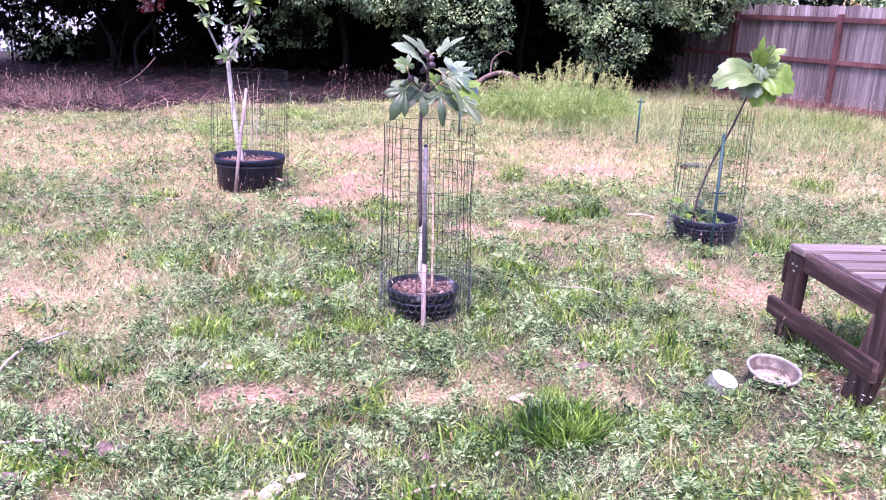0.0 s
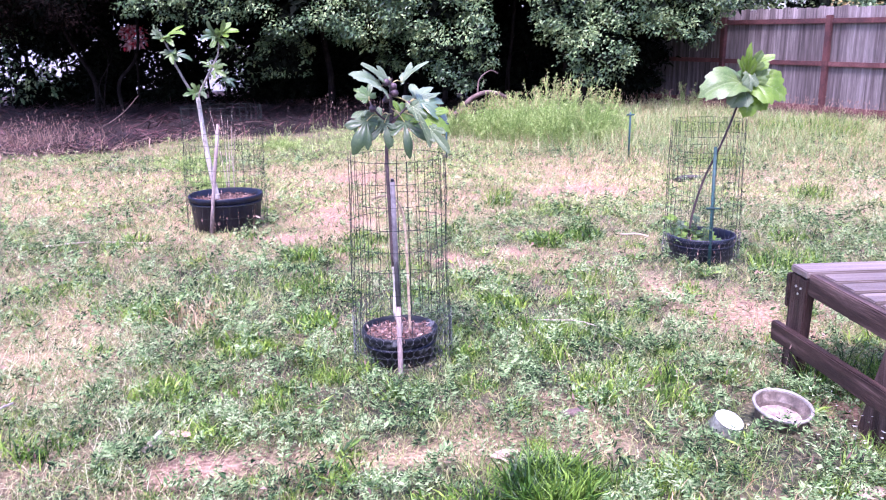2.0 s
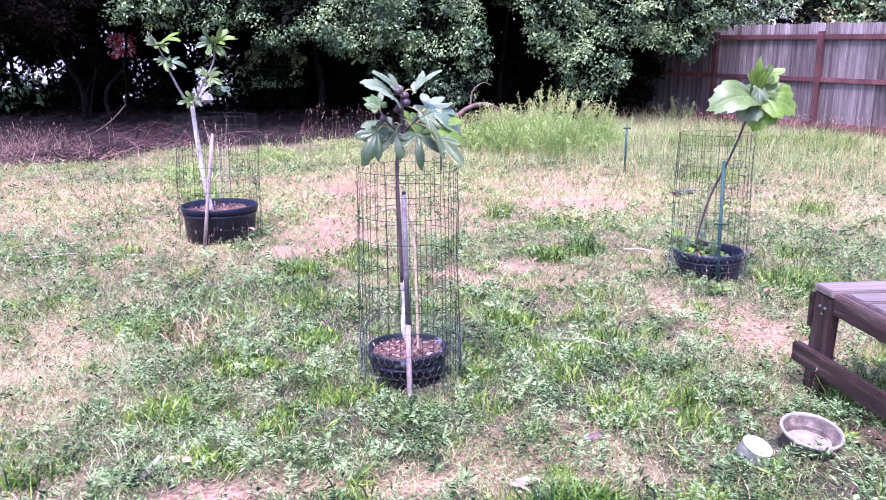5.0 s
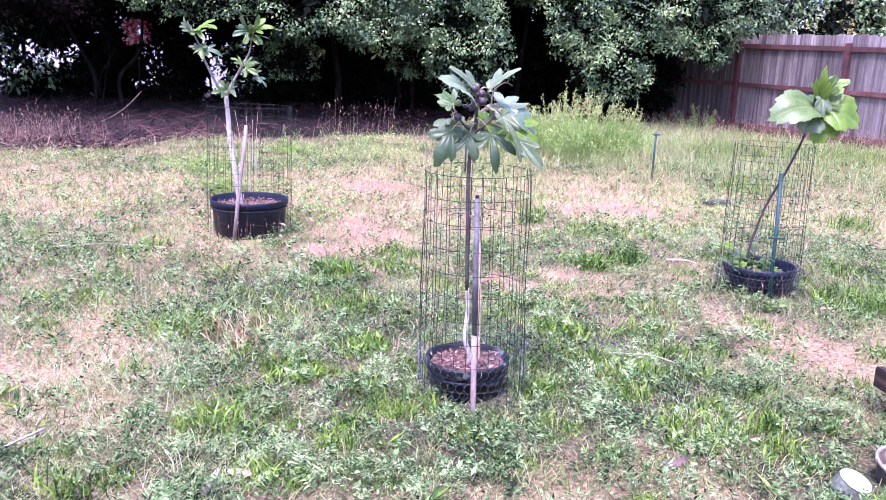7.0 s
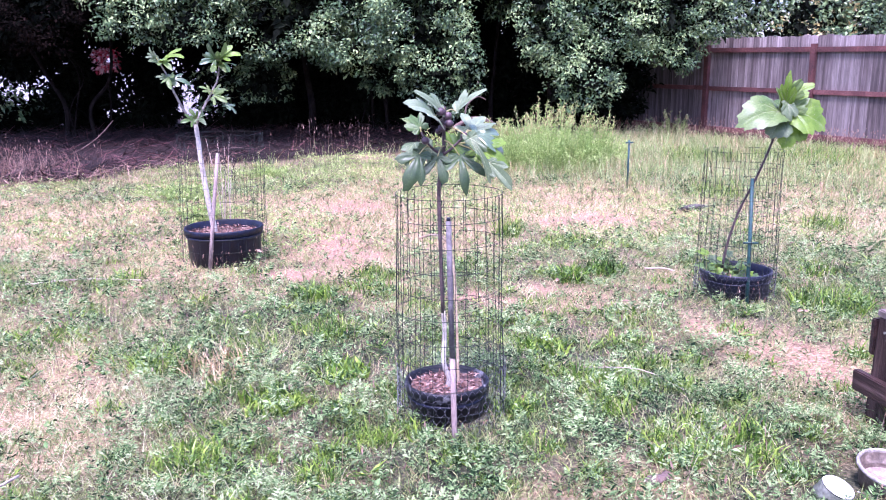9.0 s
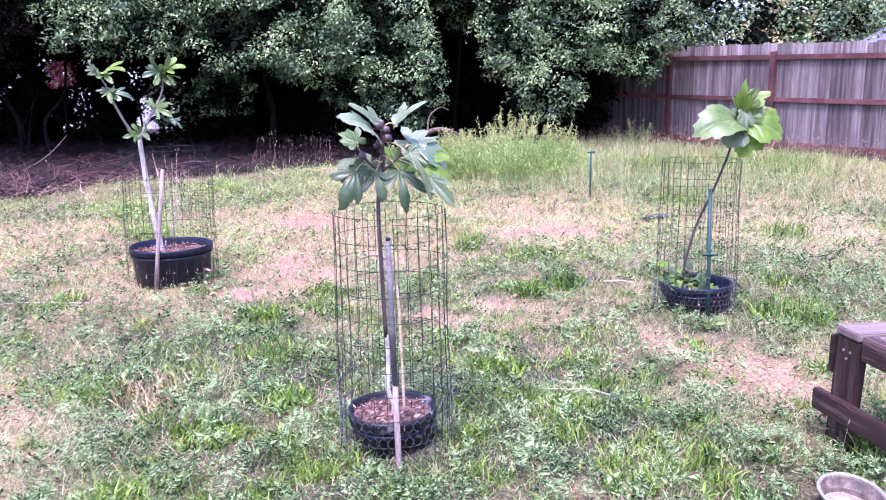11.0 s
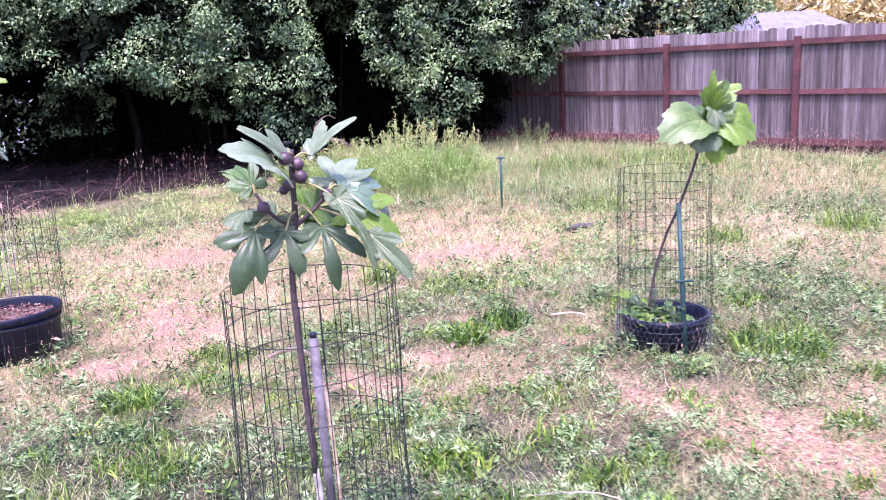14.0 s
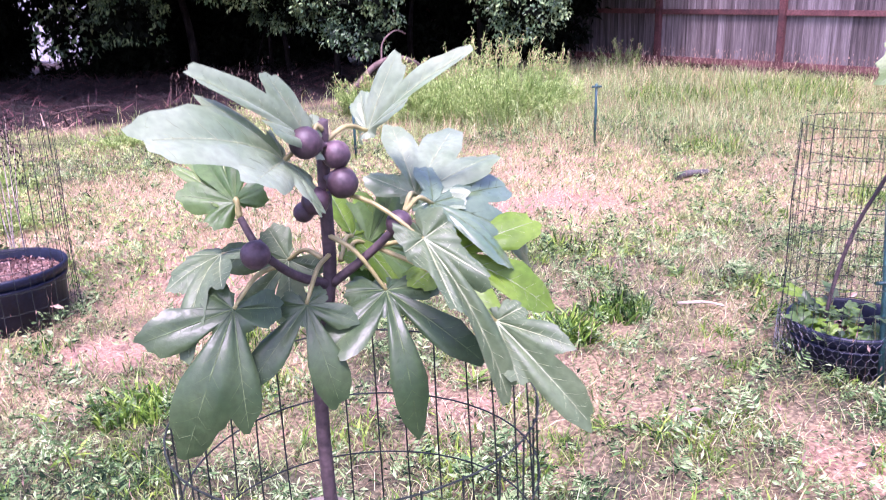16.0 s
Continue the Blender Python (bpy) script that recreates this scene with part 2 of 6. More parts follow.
PETAL = material("white petal", [(0.3, (0.62, 0.62, 0.58)), (0.7, (0.78, 0.77, 0.73))], 20, 90, 0.6, through_light=0.2, bump=0)
LITTER = material("dead leaf", [(0.3, (0.20, 0.115, 0.08)), (0.7, (0.40, 0.27, 0.20))], 12, 60, 0.8, island=0.7, bump=0)
STONE = material("grey stone", [(0.3, (0.03, 0.028, 0.026)), (0.7, (0.12, 0.11, 0.10))], 12, 60, 0.9, bump=0.5)


# ---- mesh helpers ----
def part(name, bm, mat, parent, label=""):
    me = bpy.data.meshes.new(name)
    bm.to_mesh(me)
    bm.free()
    me.materials.append(mat)
    ob = new(name, me)
    ob.parent = parent
    return tagged(ob, label)


def thing(name, label, category, group="", at=(0, 0, 0), turn=0.0, kind=""):
    ob = new(name)
    ob.empty_display_size = 0.1
    ob.matrix_basis = pose(*at, 0, 0, turn)
    return tagged(ob, label, category, group, kind)


def arrays(name, verts, tris, mat, parent=None, smooth=False):
    """A mesh object from arrays of corners and triangles."""
    verts, tris = np.asarray(verts, np.float32).reshape(-1, 3), np.asarray(tris, np.int32).reshape(-1, 3)
    me = bpy.data.meshes.new(name)
    me.vertices.add(len(verts))
    me.vertices.foreach_set("co", verts.ravel())
    me.loops.add(tris.size)
    me.loops.foreach_set("vertex_index", tris.ravel())
    me.polygons.add(len(tris))
    me.polygons.foreach_set("loop_start", np.arange(0, tris.size, 3, dtype=np.int32))
    me.polygons.foreach_set("use_smooth", np.full(len(tris), smooth))
    me.update(calc_edges=True)
    me.materials.append(mat)
    ob = new(name, me)
    ob.parent = parent
    return ob


def spline(points, steps):
    """A smooth line through the points."""
    p = [Vector(q) for q in points]
    p = [2 * p[0] - p[1]] + p + [2 * p[-1] - p[-2]]
    out = []
    for i in range(1, len(p) - 2):
        for k in range(steps):
            t = k / steps
            a, b, c, d = p[i - 1:i + 3]
            out.append(0.5 * (2 * b + (c - a) * t + (2 * a - 5 * b + 4 * c - d) * t * t + (3 * b - a - 3 * c + d) * t ** 3))
    return out + [p[-2]]


def tube(bm, points, radii, sides=8, caps=True):
    """A tapering tube along the points; radii: one number, or first and last."""
    pts = [Vector(p) for p in points]
    r0, r1 = radii if isinstance(radii, tuple) else (radii, radii)
    rings, side = [], None
    for i, p in enumerate(pts):
        d = (pts[min(i + 1, len(pts) - 1)] - pts[max(i - 1, 0)]).normalized()
        if side is None:
            side = d.orthogonal().normalized()
        side = (side - d * side.dot(d)).normalized()
        other = d.cross(side)
        r = r0 + (r1 - r0) * i / max(len(pts) - 1, 1)
        rings.append([bm.verts.new(p + r * (math.cos(a) * side + math.sin(a) * other)) for a in (2 * math.pi * k / sides for k in range(sides))])
    for a, b in zip(rings, rings[1:]):
        for k in range(sides):
            f = bm.faces.new((a[k], a[(k + 1) % sides], b[(k + 1) % sides], b[k]))
            f.smooth = sides > 5
    if caps:
        bm.faces.new(rings[0][::-1])
        bm.faces.new(rings[-1])
    return bm


def lathe(bm, profile, sides=40, wobble=0.0):
    rings = []
    for r, z in profile:
        rings.append([bm.verts.new(((r + wobble * math.sin(3 * a + 1)) * math.cos(a), (r + wobble * math.sin(2 * a)) * math.sin(a), z)) for a in (2 * math.pi * k / sides for k in range(sides))])
    for a, b in zip(rings, rings[1:]):
        for k in range(sides):
            bm.faces.new((a[k], a[(k + 1) % sides], b[(k + 1) % sides], b[k])).smooth = True
    return bm, rings


def board(size, bevel=0.004, m=Matrix.Identity(4)):
    """A board of that size about its middle, with softened edges."""
    bm = bmesh.new()
    bmesh.ops.create_cube(bm, size=1.0)
    bmesh.ops.scale(bm, vec=size, verts=bm.verts)
    if bevel:
        bmesh.ops.bevel(bm, geom=bm.edges[:], offset=bevel, segments=2, affect="EDGES")
    bmesh.ops.transform(bm, matrix=m, verts=bm.verts)
    return bm


def beam(p, q, wide, thick, across, bevel=0.004):
    """A board from p to q; wide lies along across."""
    p, q = Vector(p), Vector(q)
    d = q - p
    x = d.normalized()
    y = (Vector(across) - x * x.dot(Vector(across))).normalized()
    m = Matrix((x, y, x.cross(y))).transposed().to_4x4()
    m.translation = (p + q) / 2
    return board((d.length, wide, thick), bevel, m)


# ---- the lie of the land ----
def lattice(x, y, size, seed):
    """Smooth random numbers from 0 to 1 over the plan, one knot each size metres."""
    table = np.random.default_rng(seed).random((256, 256))
    u, v = np.asarray(x) / size + 100, np.asarray(y) / size + 100
    i, j = np.floor(u).astype(int), np.floor(v).astype(int)
    f, g = u - i, v - j
    f, g = f * f * (3 - 2 * f), g * g * (3 - 2 * g)
    i, j, k, n = i % 256, j % 256, (i + 1) % 256, (j + 1) % 256
    return (table[i, j] * (1 - f) + table[k, j] * f) * (1 - g) + (table[i, n] * (1 - f) + table[k, n] * f) * g


def step(a, b, v):
    t = np.clip((v - a) / (b - a), 0, 1)
    return t * t * (3 - 2 * t)


def land(x, y):
    x, y = np.asarray(x, float), np.asarray(y, float)
    near = np.exp(-((x / 30) ** 2 + ((y - 8) / 30) ** 2))
    off = ((x - 9.11) * 0.8685 + (y - 12.585) * 0.4957) / 0.9
    return 0.26 * step(9, 18, y + 0.25 * x) - 0.09 * near * np.exp(-off * off) + near * (0.03 * (lattice(x, y, 0.9, 1) - 0.5) + 0.014 * (lattice(x, y, 0.17, 2) - 0.5))


def ground_z(x, y):
    return float(land(x, y))


# worn earth: centre and half-widths
WORN = [(2.10, 4.55, 0.34, 0.40), (2.25, 4.2, 0.25, 0.25), (1.93, 4.9, 0.22, 0.25), (0.65, 5.85, 0.3, 0.22), (-0.3, 7.65, 0.42, 0.7), (-0.3, 9.7, 0.5, 0.6), (-0.6, 6.7, 0.3, 0.3), (2.45, 3.15, 0.5, 0.45),
        (-1.9, 4.2, 0.2, 0.12), (1.15, 6.05, 0.3, 0.18), (2.2, 8.7, 0.6, 0.3), (1.2, 3.45, 0.16, 0.1), (-0.5, 2.99, 0.2, 0.13)]
DRYISH = [(2.4, 9.6, 1.2, 1.5), (2.1, 4.4, 0.5, 0.6), (-1.75, 4.2, 0.55, 0.7), (-3.2, 9.0, 1.0, 1.2), (2.0, 4.6, 0.9, 0.55), (-0.3, 9.5, 1.2, 1.5), (4.8, 7.5, 1.2, 1.6), (0.2, 3.05, 0.45, 0.12),
          (7.6, 10.4, 1.2, 1.2), (-1.3, 7.4, 1.1, 0.8)]
LUSH = [(-2.3, 8.8, 0.55, 0.8), (4.6, 11.6, 2.4, 1.5), (6.0, 8.6, 1.6, 0.8), (-1.8, 11.6, 2.0, 1.0), (0.4, 2.55, 1.3, 0.5), (0.3, 3.75, 1.1, 0.7), (1.1, 4.3, 0.9, 0.8), (2.7, 5.7, 1.0, 0.75), (-0.5, 5.0, 0.9, 0.7), (1.6, 2.9, 0.7, 0.5), (-0.2, 2.3, 1.0, 0.5), (3.6, 6.4, 1.2, 1.0)]


def spots(x, y, rows):
    out = np.zeros(np.shape(x))
    for cx, cy, a, b in rows:
        out = np.maximum(out, np.exp(-((x - cx) / a) ** 2 - ((y - cy) / b) ** 2))
    return out


def worn(x, y):
    rough = 0.45 * lattice(x, y, 0.3, 3) + 0.55 * lattice(x, y, 0.08, 4)
    return 0.9 * step(0.26, 0.82, spots(x, y, WORN) * (0.15 + 1.5 * rough) + 0.2 * step(0.55, 0.85, rough))


def dryness(x, y):
    """How far the lawn has dried to straw; the further half of the yard more than the near one."""
    rough = 0.36 * lattice(x, y, 0.8, 5) + 0.34 * lattice(x, y, 0.25, 6) + 0.3 * lattice(x, y, 0.08, 7)
    return np.clip(step(0.2, 0.86, rough + 0.13 * step(6.8, 8.5, y) * step(13.5, 12.0, y) + 0.36 * spots(x, y, DRYISH) - 0.30 * spots(x, y, LUSH) - 0.22 * step(1.6, 0.2, y)), 0, 1)


def mulched(x, y):
    edge = 14.35 + 0.22 * x - 0.9 * step(-2.6, -4.2, x) + 0.5 * (lattice(x, y, 0.7, 8) - 0.5)
    return step(-0.25, 0.35, y - edge) * step(2.6, 1.4, x)


# ---- ground ----
def spread(a, b, fine_step, far):
    inner = np.arange(a, b + 1e-6, fine_step)
    outer = np.array([0.5, 1.2, 2.5, 5, 10, 20, 40, 90, 200, 500, 1200])
    return np.concatenate([a - outer[::-1], inner, b + outer])


gx, gy = spread(-11.0, 12.0, 0.11, 0), spread(-6.0, 20.0, 0.11, 0)
GX, GY = np.meshgrid(gx, gy)
GZ = land(GX, GY)
gv = np.stack([GX, GY, GZ], -1).reshape(-1, 3)
idx = np.arange(len(gx) * len(gy)).reshape(len(gy), len(gx))
a, b, c, d = idx[:-1, :-1].ravel(), idx[:-1, 1:].ravel(), idx[1:, 1:].ravel(), idx[1:, :-1].ravel()
EARTH = bpy.data.materials.new("turf and earth")
EARTH.use_nodes = True
en, el = EARTH.node_tree.nodes, EARTH.node_tree.links


def earth_noise(scale, detail=5):
    t = en.new("ShaderNodeTexNoise")
    t.inputs["Scale"].default_value, t.inputs["Detail"].default_value = scale, detail
    el.new(earth_co.outputs["Object"], t.inputs["Vector"])
    return t.outputs["Fac"]


def earth_ramp(fac, stops):
    r = en.new("ShaderNodeValToRGB")
    while len(r.color_ramp.elements) < len(stops):
        r.color_ramp.elements.new(0.5)
    for e, (p, col) in zip(r.color_ramp.elements, stops):
        e.position, e.color = p, (*col, 1)
    el.new(fac, r.inputs["Fac"])
    return r.outputs["Color"]


def earth_mix(fac, one, two):
    m = en.new("ShaderNodeMixRGB")
    el.new(fac, m.inputs["Fac"])
    el.new(one, m.inputs["Color1"])
    el.new(two, m.inputs["Color2"])
    return m.outputs["Color"]


earth_co = en.new("ShaderNodeTexCoord")
fine_grain, mid_grain = earth_noise(55), earth_noise(9)
# turf is near black: shadow gaps between the weeds put into its colour
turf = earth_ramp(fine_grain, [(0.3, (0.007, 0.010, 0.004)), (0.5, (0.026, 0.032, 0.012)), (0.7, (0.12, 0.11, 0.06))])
thatch = earth_ramp(fine_grain, [(0.3, (0.105, 0.066, 0.038)), (0.5, (0.285, 0.20, 0.112)), (0.7, (0.49, 0.38, 0.225))])
soil = earth_ramp(fine_grain, [(0.3, (0.14, 0.066, 0.042)), (0.5, (0.29, 0.165, 0.108)), (0.72, (0.45, 0.305, 0.215))])
# bed soil is near black, with the hedge's shade in its colour
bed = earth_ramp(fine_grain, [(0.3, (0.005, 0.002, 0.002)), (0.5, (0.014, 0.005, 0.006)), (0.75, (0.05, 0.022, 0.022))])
marks = {}
for key in ("dry", "bare", "bed"):
    at = en.new("ShaderNodeAttribute")
    at.attribute_name = key
    marks[key] = at.outputs["Fac"]
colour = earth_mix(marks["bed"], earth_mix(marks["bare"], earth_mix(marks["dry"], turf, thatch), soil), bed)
eb = en["Principled BSDF"]
eb.inputs["Roughness"].default_value = 0.95
el.new(colour, eb.inputs["Base Color"])
ebump = en.new("ShaderNodeBump")
ebump.inputs["Strength"].default_value, ebump.inputs["Distance"].default_value = 0.7, 0.02
el.new(fine_grain, ebump.inputs["Height"])
el.new(ebump.outputs["Normal"], eb.inputs["Normal"])
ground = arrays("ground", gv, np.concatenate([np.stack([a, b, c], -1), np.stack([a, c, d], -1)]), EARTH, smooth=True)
for key, f in (("dry", dryness), ("bare", worn), ("bed", mulched)):
    att = ground.data.attributes.new(key, "FLOAT", "POINT")
    att.data.foreach_set("value", f(gv[:, 0], gv[:, 1]).astype(np.float32))
tagged(ground, "uneven yard ground with green weeds, straw and worn pinkish earth", "ground", kind="structure")


# ---- grass and weeds of the yard ----
RNG = np.random.default_rng(11)


def scatter(y0, y1, per_m2, want):
    """Points of the yard between two depths, kept with the likelihood want(x, y)."""
    x0, x1 = -0.66 * y1 - 0.6, 0.95 * y1 + 0.5
    n = int(per_m2 * (y1 - y0) * (x1 - x0))
    x, y = RNG.uniform(x0, x1, n), RNG.uniform(y0, y1, n)
    fence_side = (x - 9.11) * 0.8685 + (y - 12.585) * 0.4957
    keep = (x > -0.66 * y - 0.6) & (x < 0.95 * y + 0.5) & (fence_side < -0.12) & (RNG.random(n) < want(x, y))
    for cx, cy, r in ((0.255, 4.02, 0.205), (2.43, 5.73, 0.225), (-1.24, 7.26, 0.29), (1.775, 3.15, 0.15), (1.51, 3.085, 0.075)):
        keep &= (x - cx) ** 2 + (y - cy) ** 2 > r * r
    return x[keep], y[keep]


def blades(x, y, long, wide, lean, bend, base=None):
    """Grass blades: a root pair, a middle pair and a tip each."""
    n = len(x)
    az, turn = RNG.uniform(0, 2 * np.pi, n), RNG.uniform(0, 2 * np.pi, n)
    dx, dy = np.cos(az), np.sin(az)
    sx, sy = np.cos(turn) * wide / 2, np.sin(turn) * wide / 2
    z = land(x, y) - 0.004 if base is None else base
    mid, tip = long * 0.55, long
    lx, lt = np.sin(lean), np.sin(np.minimum(lean + bend, 1.7))
    cz, ct = np.cos(lean), np.cos(np.minimum(lean + bend, 1.7))
    mx, mz = mid * lx, mid * cz
    tx, tz = mx + (tip - mid) * lt, mz + (tip - mid) * ct
    v = np.empty((n, 5, 3))
    v[:, 0] = np.stack([x - sx, y - sy, z], -1)
    v[:, 1] = np.stack([x + sx, y + sy, z], -1)
    v[:, 2] = np.stack([x + dx * mx - sx * 0.8, y + dy * mx - sy * 0.8, z + mz], -1)
    v[:, 3] = np.stack([x + dx * mx + sx * 0.8, y + dy * mx + sy * 0.8, z + mz], -1)
    v[:, 4] = np.stack([x + dx * tx, y + dy * tx, z + tz], -1)
    f = np.array([[0, 1, 3], [0, 3, 2], [2, 3, 4]])[None] + 5 * np.arange(n)[:, None, None]
    return v, f


def leaflets(p, along, normal, long, wide, fold=0.25):
    """Pointed leaves: a folded lozenge each, from the stalk end p along a direction."""
    n = len(p)
    along = along / np.linalg.norm(along, axis=1, keepdims=True)
    side = np.cross(normal, along)
    side /= np.linalg.norm(side, axis=1, keepdims=True) + 1e-9
    up = np.cross(along, side)
    long, wide = np.broadcast_to(long, n)[:, None], np.broadcast_to(wide, n)[:, None]
    v = np.empty((n, 4, 3))
    v[:, 0] = p
    v[:, 1] = p + along * long * 0.45 + side * wide / 2 + up * wide * fold
    v[:, 2] = p + along * long
    v[:, 3] = p + along * long * 0.45 - side * wide / 2 + up * wide * fold
    f = np.array([[0, 2, 1], [0, 3, 2]])[None] + 4 * np.arange(n)[:, None, None]
    return v, f


def stuff(name, vf, mat, label, category):
    return tagged(arrays(name, vf[0], vf[1], mat), label, category, kind="stuff")


def flat_leaves(x, y, long, wide, rise):
    n = len(x)
    az = RNG.uniform(0, 2 * np.pi, n)
    al = np.stack([np.cos(az), np.sin(az), RNG.uniform(0.0, rise, n)], -1)
    nrm = np.stack([RNG.normal(0, 0.7, n), RNG.normal(0, 0.7, n), np.ones(n)], -1)
    p = np.stack([x, y, land(x, y) + RNG.uniform(0.15, 1.0, n) * (0.012 + 0.11 * step(0.42, 0.9, lattice(x, y, 0.13, 41)))], -1)
    return leaflets(p, al, nrm, long, wide)


def green_want(x, y):
    return (0.10 + 0.90 * step(0.3, 0.6, lattice(x, y, 0.13, 41))) * (1 - 0.95 * worn(x, y)) * (1 - 0.6 * dryness(x, y)) * (1 - mulched(x, y))


def blade_want(x, y):
    return (0.25 + 0.75 * step(0.25, 0.6, lattice(x, y, 0.19, 43))) * (1 - 0.9 * worn(x, y)) * (1 - 0.35 * dryness(x, y)) * (1 - mulched(x, y))


def dry_want(x, y):
    return (1 - 0.40 * worn(x, y)) * (0.3 + 0.7 * dryness(x, y)) * (1 - mulched(x, y))


for y0, y1, dens, size in ((1.2, 4.5, 7200, 0.44), (4.5, 7.5, 3900, 0.55), (7.5, 12.0, 1450, 0.78)):
    x, y = scatter(y0, y1, dens, green_want)
    n = len(x)
    s = RNG.uniform(0.35, 1.0, n) ** 2 + 0.15
    stuff("lawn_weeds", flat_leaves(x, y, size * s * 0.048, size * s * RNG.uniform(0.008, 0.021, n), 0.9), LAWN_LEAF,
          "low broad-leaved green weeds matted over the yard", "weeds")


def sprigs(x, y, long, pairs=7):
    """Low feathery weed sprigs: narrow leaves in pairs along a leaning stalk."""
    n, k = len(x), 2 * pairs + 1
    az, up = RNG.uniform(0, 2 * np.pi, n), RNG.uniform(0.1, 1.1, n)
    d = np.stack([np.cos(az) * np.cos(up), np.sin(az) * np.cos(up), np.sin(up)], -1)
    side = np.stack([-np.sin(az), np.cos(az), RNG.normal(0, 0.35, n)], -1)
    root = np.stack([x, y, land(x, y) + RNG.uniform(0, 0.03, n) + 0.05 * step(0.45, 0.9, lattice(x, y, 0.13, 41))], -1)
    s = np.concatenate([np.repeat(np.linspace(0.25, 0.9, pairs), 2), [0.95]])
    sign = np.concatenate([np.tile([1.0, -1.0], pairs), [0.0]])
    p = root[:, None] + d[:, None] * (long[:, None] * s)[..., None]
    al = d[:, None] * 0.6 + side[:, None] * sign[None, :, None] + RNG.normal(0, 0.18, (n, k, 3))
    al[:, :, 2] -= 0.15
    nr = np.cross(d, side)[:, None] + RNG.normal(0, 0.25, (n, k, 3))
    nr[..., 2] = np.abs(nr[..., 2]) + 0.1
    ll = (long[:, None] * (0.46 - 0.26 * s)[None] * RNG.uniform(0.6, 1.4, (n, k))).ravel()
    return leaflets(p.reshape(-1, 3), al.reshape(-1, 3), nr.reshape(-1, 3), ll, ll * RNG.uniform(0.14, 0.34, n * k))


for y0, y1, dens, low, high in ((1.2, 4.5, 850, 0.03, 0.09), (4.5, 7.5, 320, 0.035, 0.115), (7.5, 11.5, 120, 0.06, 0.14)):
    x, y = scatter(y0, y1, dens, green_want)
    stuff("sprig_weeds", sprigs(x, y, RNG.uniform(low, high, len(x))), LAWN_LEAF, "feathery grey-green weed sprigs matted over the yard", "weeds")
for y0, y1, dens, size in ((1.2, 4.5, 5600, 1.0), (4.5, 7.5, 2800, 1.2), (7.5, 13.5, 1450, 1.5)):
    x, y = scatter(y0, y1, dens, blade_want)
    n = len(x)
    stuff("lawn_grass", blades(x, y, size * RNG.uniform(0.03, 0.085, n), size * RNG.uniform(0.0019, 0.0048, n), RNG.uniform(0.2, 1.2, n), RNG.uniform(0.1, 0.9, n)), LAWN_GREEN,
          "short green lawn grass blades", "grass")
for y0, y1, dens, size in ((1.2, 4.5, 2600, 0.85), (4.5, 7.5, 1900, 0.95), (7.5, 12.5, 1050, 1.1)):
    x, y = scatter(y0, y1, dens, dry_want)
    n = len(x)
    stuff("dry_grass", blades(x, y, size * RNG.uniform(0.04, 0.11, n), size * RNG.uniform(0.0013, 0.0031, n) * (1 if y0 < 7 else 1.8), RNG.uniform(0.7, 1.5, n), RNG.uniform(0.0, 0.4, n)), STRAW,
          "dry straw-coloured grass lying over the ground", "grass")
# bleached thin grass, thick in some places
BLEACHED = [(-1.3, 3.6, 0.5, 0.5), (-1.1, 4.4, 0.7, 0.45), (-1.4, 5.0, 0.8, 0.4), (-0.75, 3.3, 0.3, 0.3), (3.4, 7.2, 1.0, 1.0), (5.0, 8.4, 1.4, 1.2), (1.7, 4.2, 0.35, 0.3)]
for y0, y1, dens, size in ((1.2, 4.5, 2600, 1.0), (4.5, 8.0, 1500, 1.15), (8.0, 12.0, 400, 1.5)):
    x, y = scatter(y0, y1, dens, lambda x, y: np.clip(0.9 * spots(x, y, BLEACHED) + 0.35 * step(0.5, 0.8, lattice(x, y, 0.4, 71)), 0, 1) * (1 - 0.8 * worn(x, y)))
    n = len(x)
    stuff("bleached_grass", blades(x, y, size * RNG.uniform(0.05, 0.15, n), size * RNG.uniform(0.0012, 0.0030, n), RNG.uniform(0.4, 1.4, n), RNG.uniform(0.0, 0.6, n)), PALE_GRASS,
          "thin bleached grass lying over the green weeds", "grass")


def outlying(per_m2, want):
    """Points of the rest of the yard, beside and behind the way."""
    n = int(per_m2 * 22 * 19)
    x, y = RNG.uniform(-10.5, 11.5, n), RNG.uniform(-5.5, 13.5, n)
    inside = (y > 1.2) & (x > -0.66 * y - 0.6) & (x < 0.95 * y + 0.5)
    fence_side = (x - 9.11) * 0.8685 + (y - 12.585) * 0.4957
    keep = ~inside & (fence_side < -0.12) & (RNG.random(n) < want(x, y))
    return x[keep], y[keep]


x, y = outlying(380, green_want)
n = len(x)
s = RNG.uniform(0.05, 0.12, n)
stuff("lawn_weeds", flat_leaves(x, y, s, s * RNG.uniform(0.25, 0.5, n), 0.9), LAWN_LEAF, "low broad-leaved green weeds matted over the yard", "weeds")
x, y = outlying(300, green_want)
n = len(x)
stuff("lawn_grass", blades(x, y, RNG.uniform(0.07, 0.16, n), RNG.uniform(0.006, 0.012, n), RNG.uniform(0.2, 1.2, n), RNG.uniform(0.1, 0.9, n)), LAWN_GREEN, "short green lawn grass blades", "grass")
x, y = outlying(200, dry_want)
n = len(x)
stuff("dry_grass", blades(x, y, RNG.uniform(0.05, 0.13, n), RNG.uniform(0.003, 0.007, n), RNG.uniform(0.7, 1.5, n), RNG.uniform(0.0, 0.4, n)), STRAW, "dry straw-coloured grass lying over the ground", "grass")

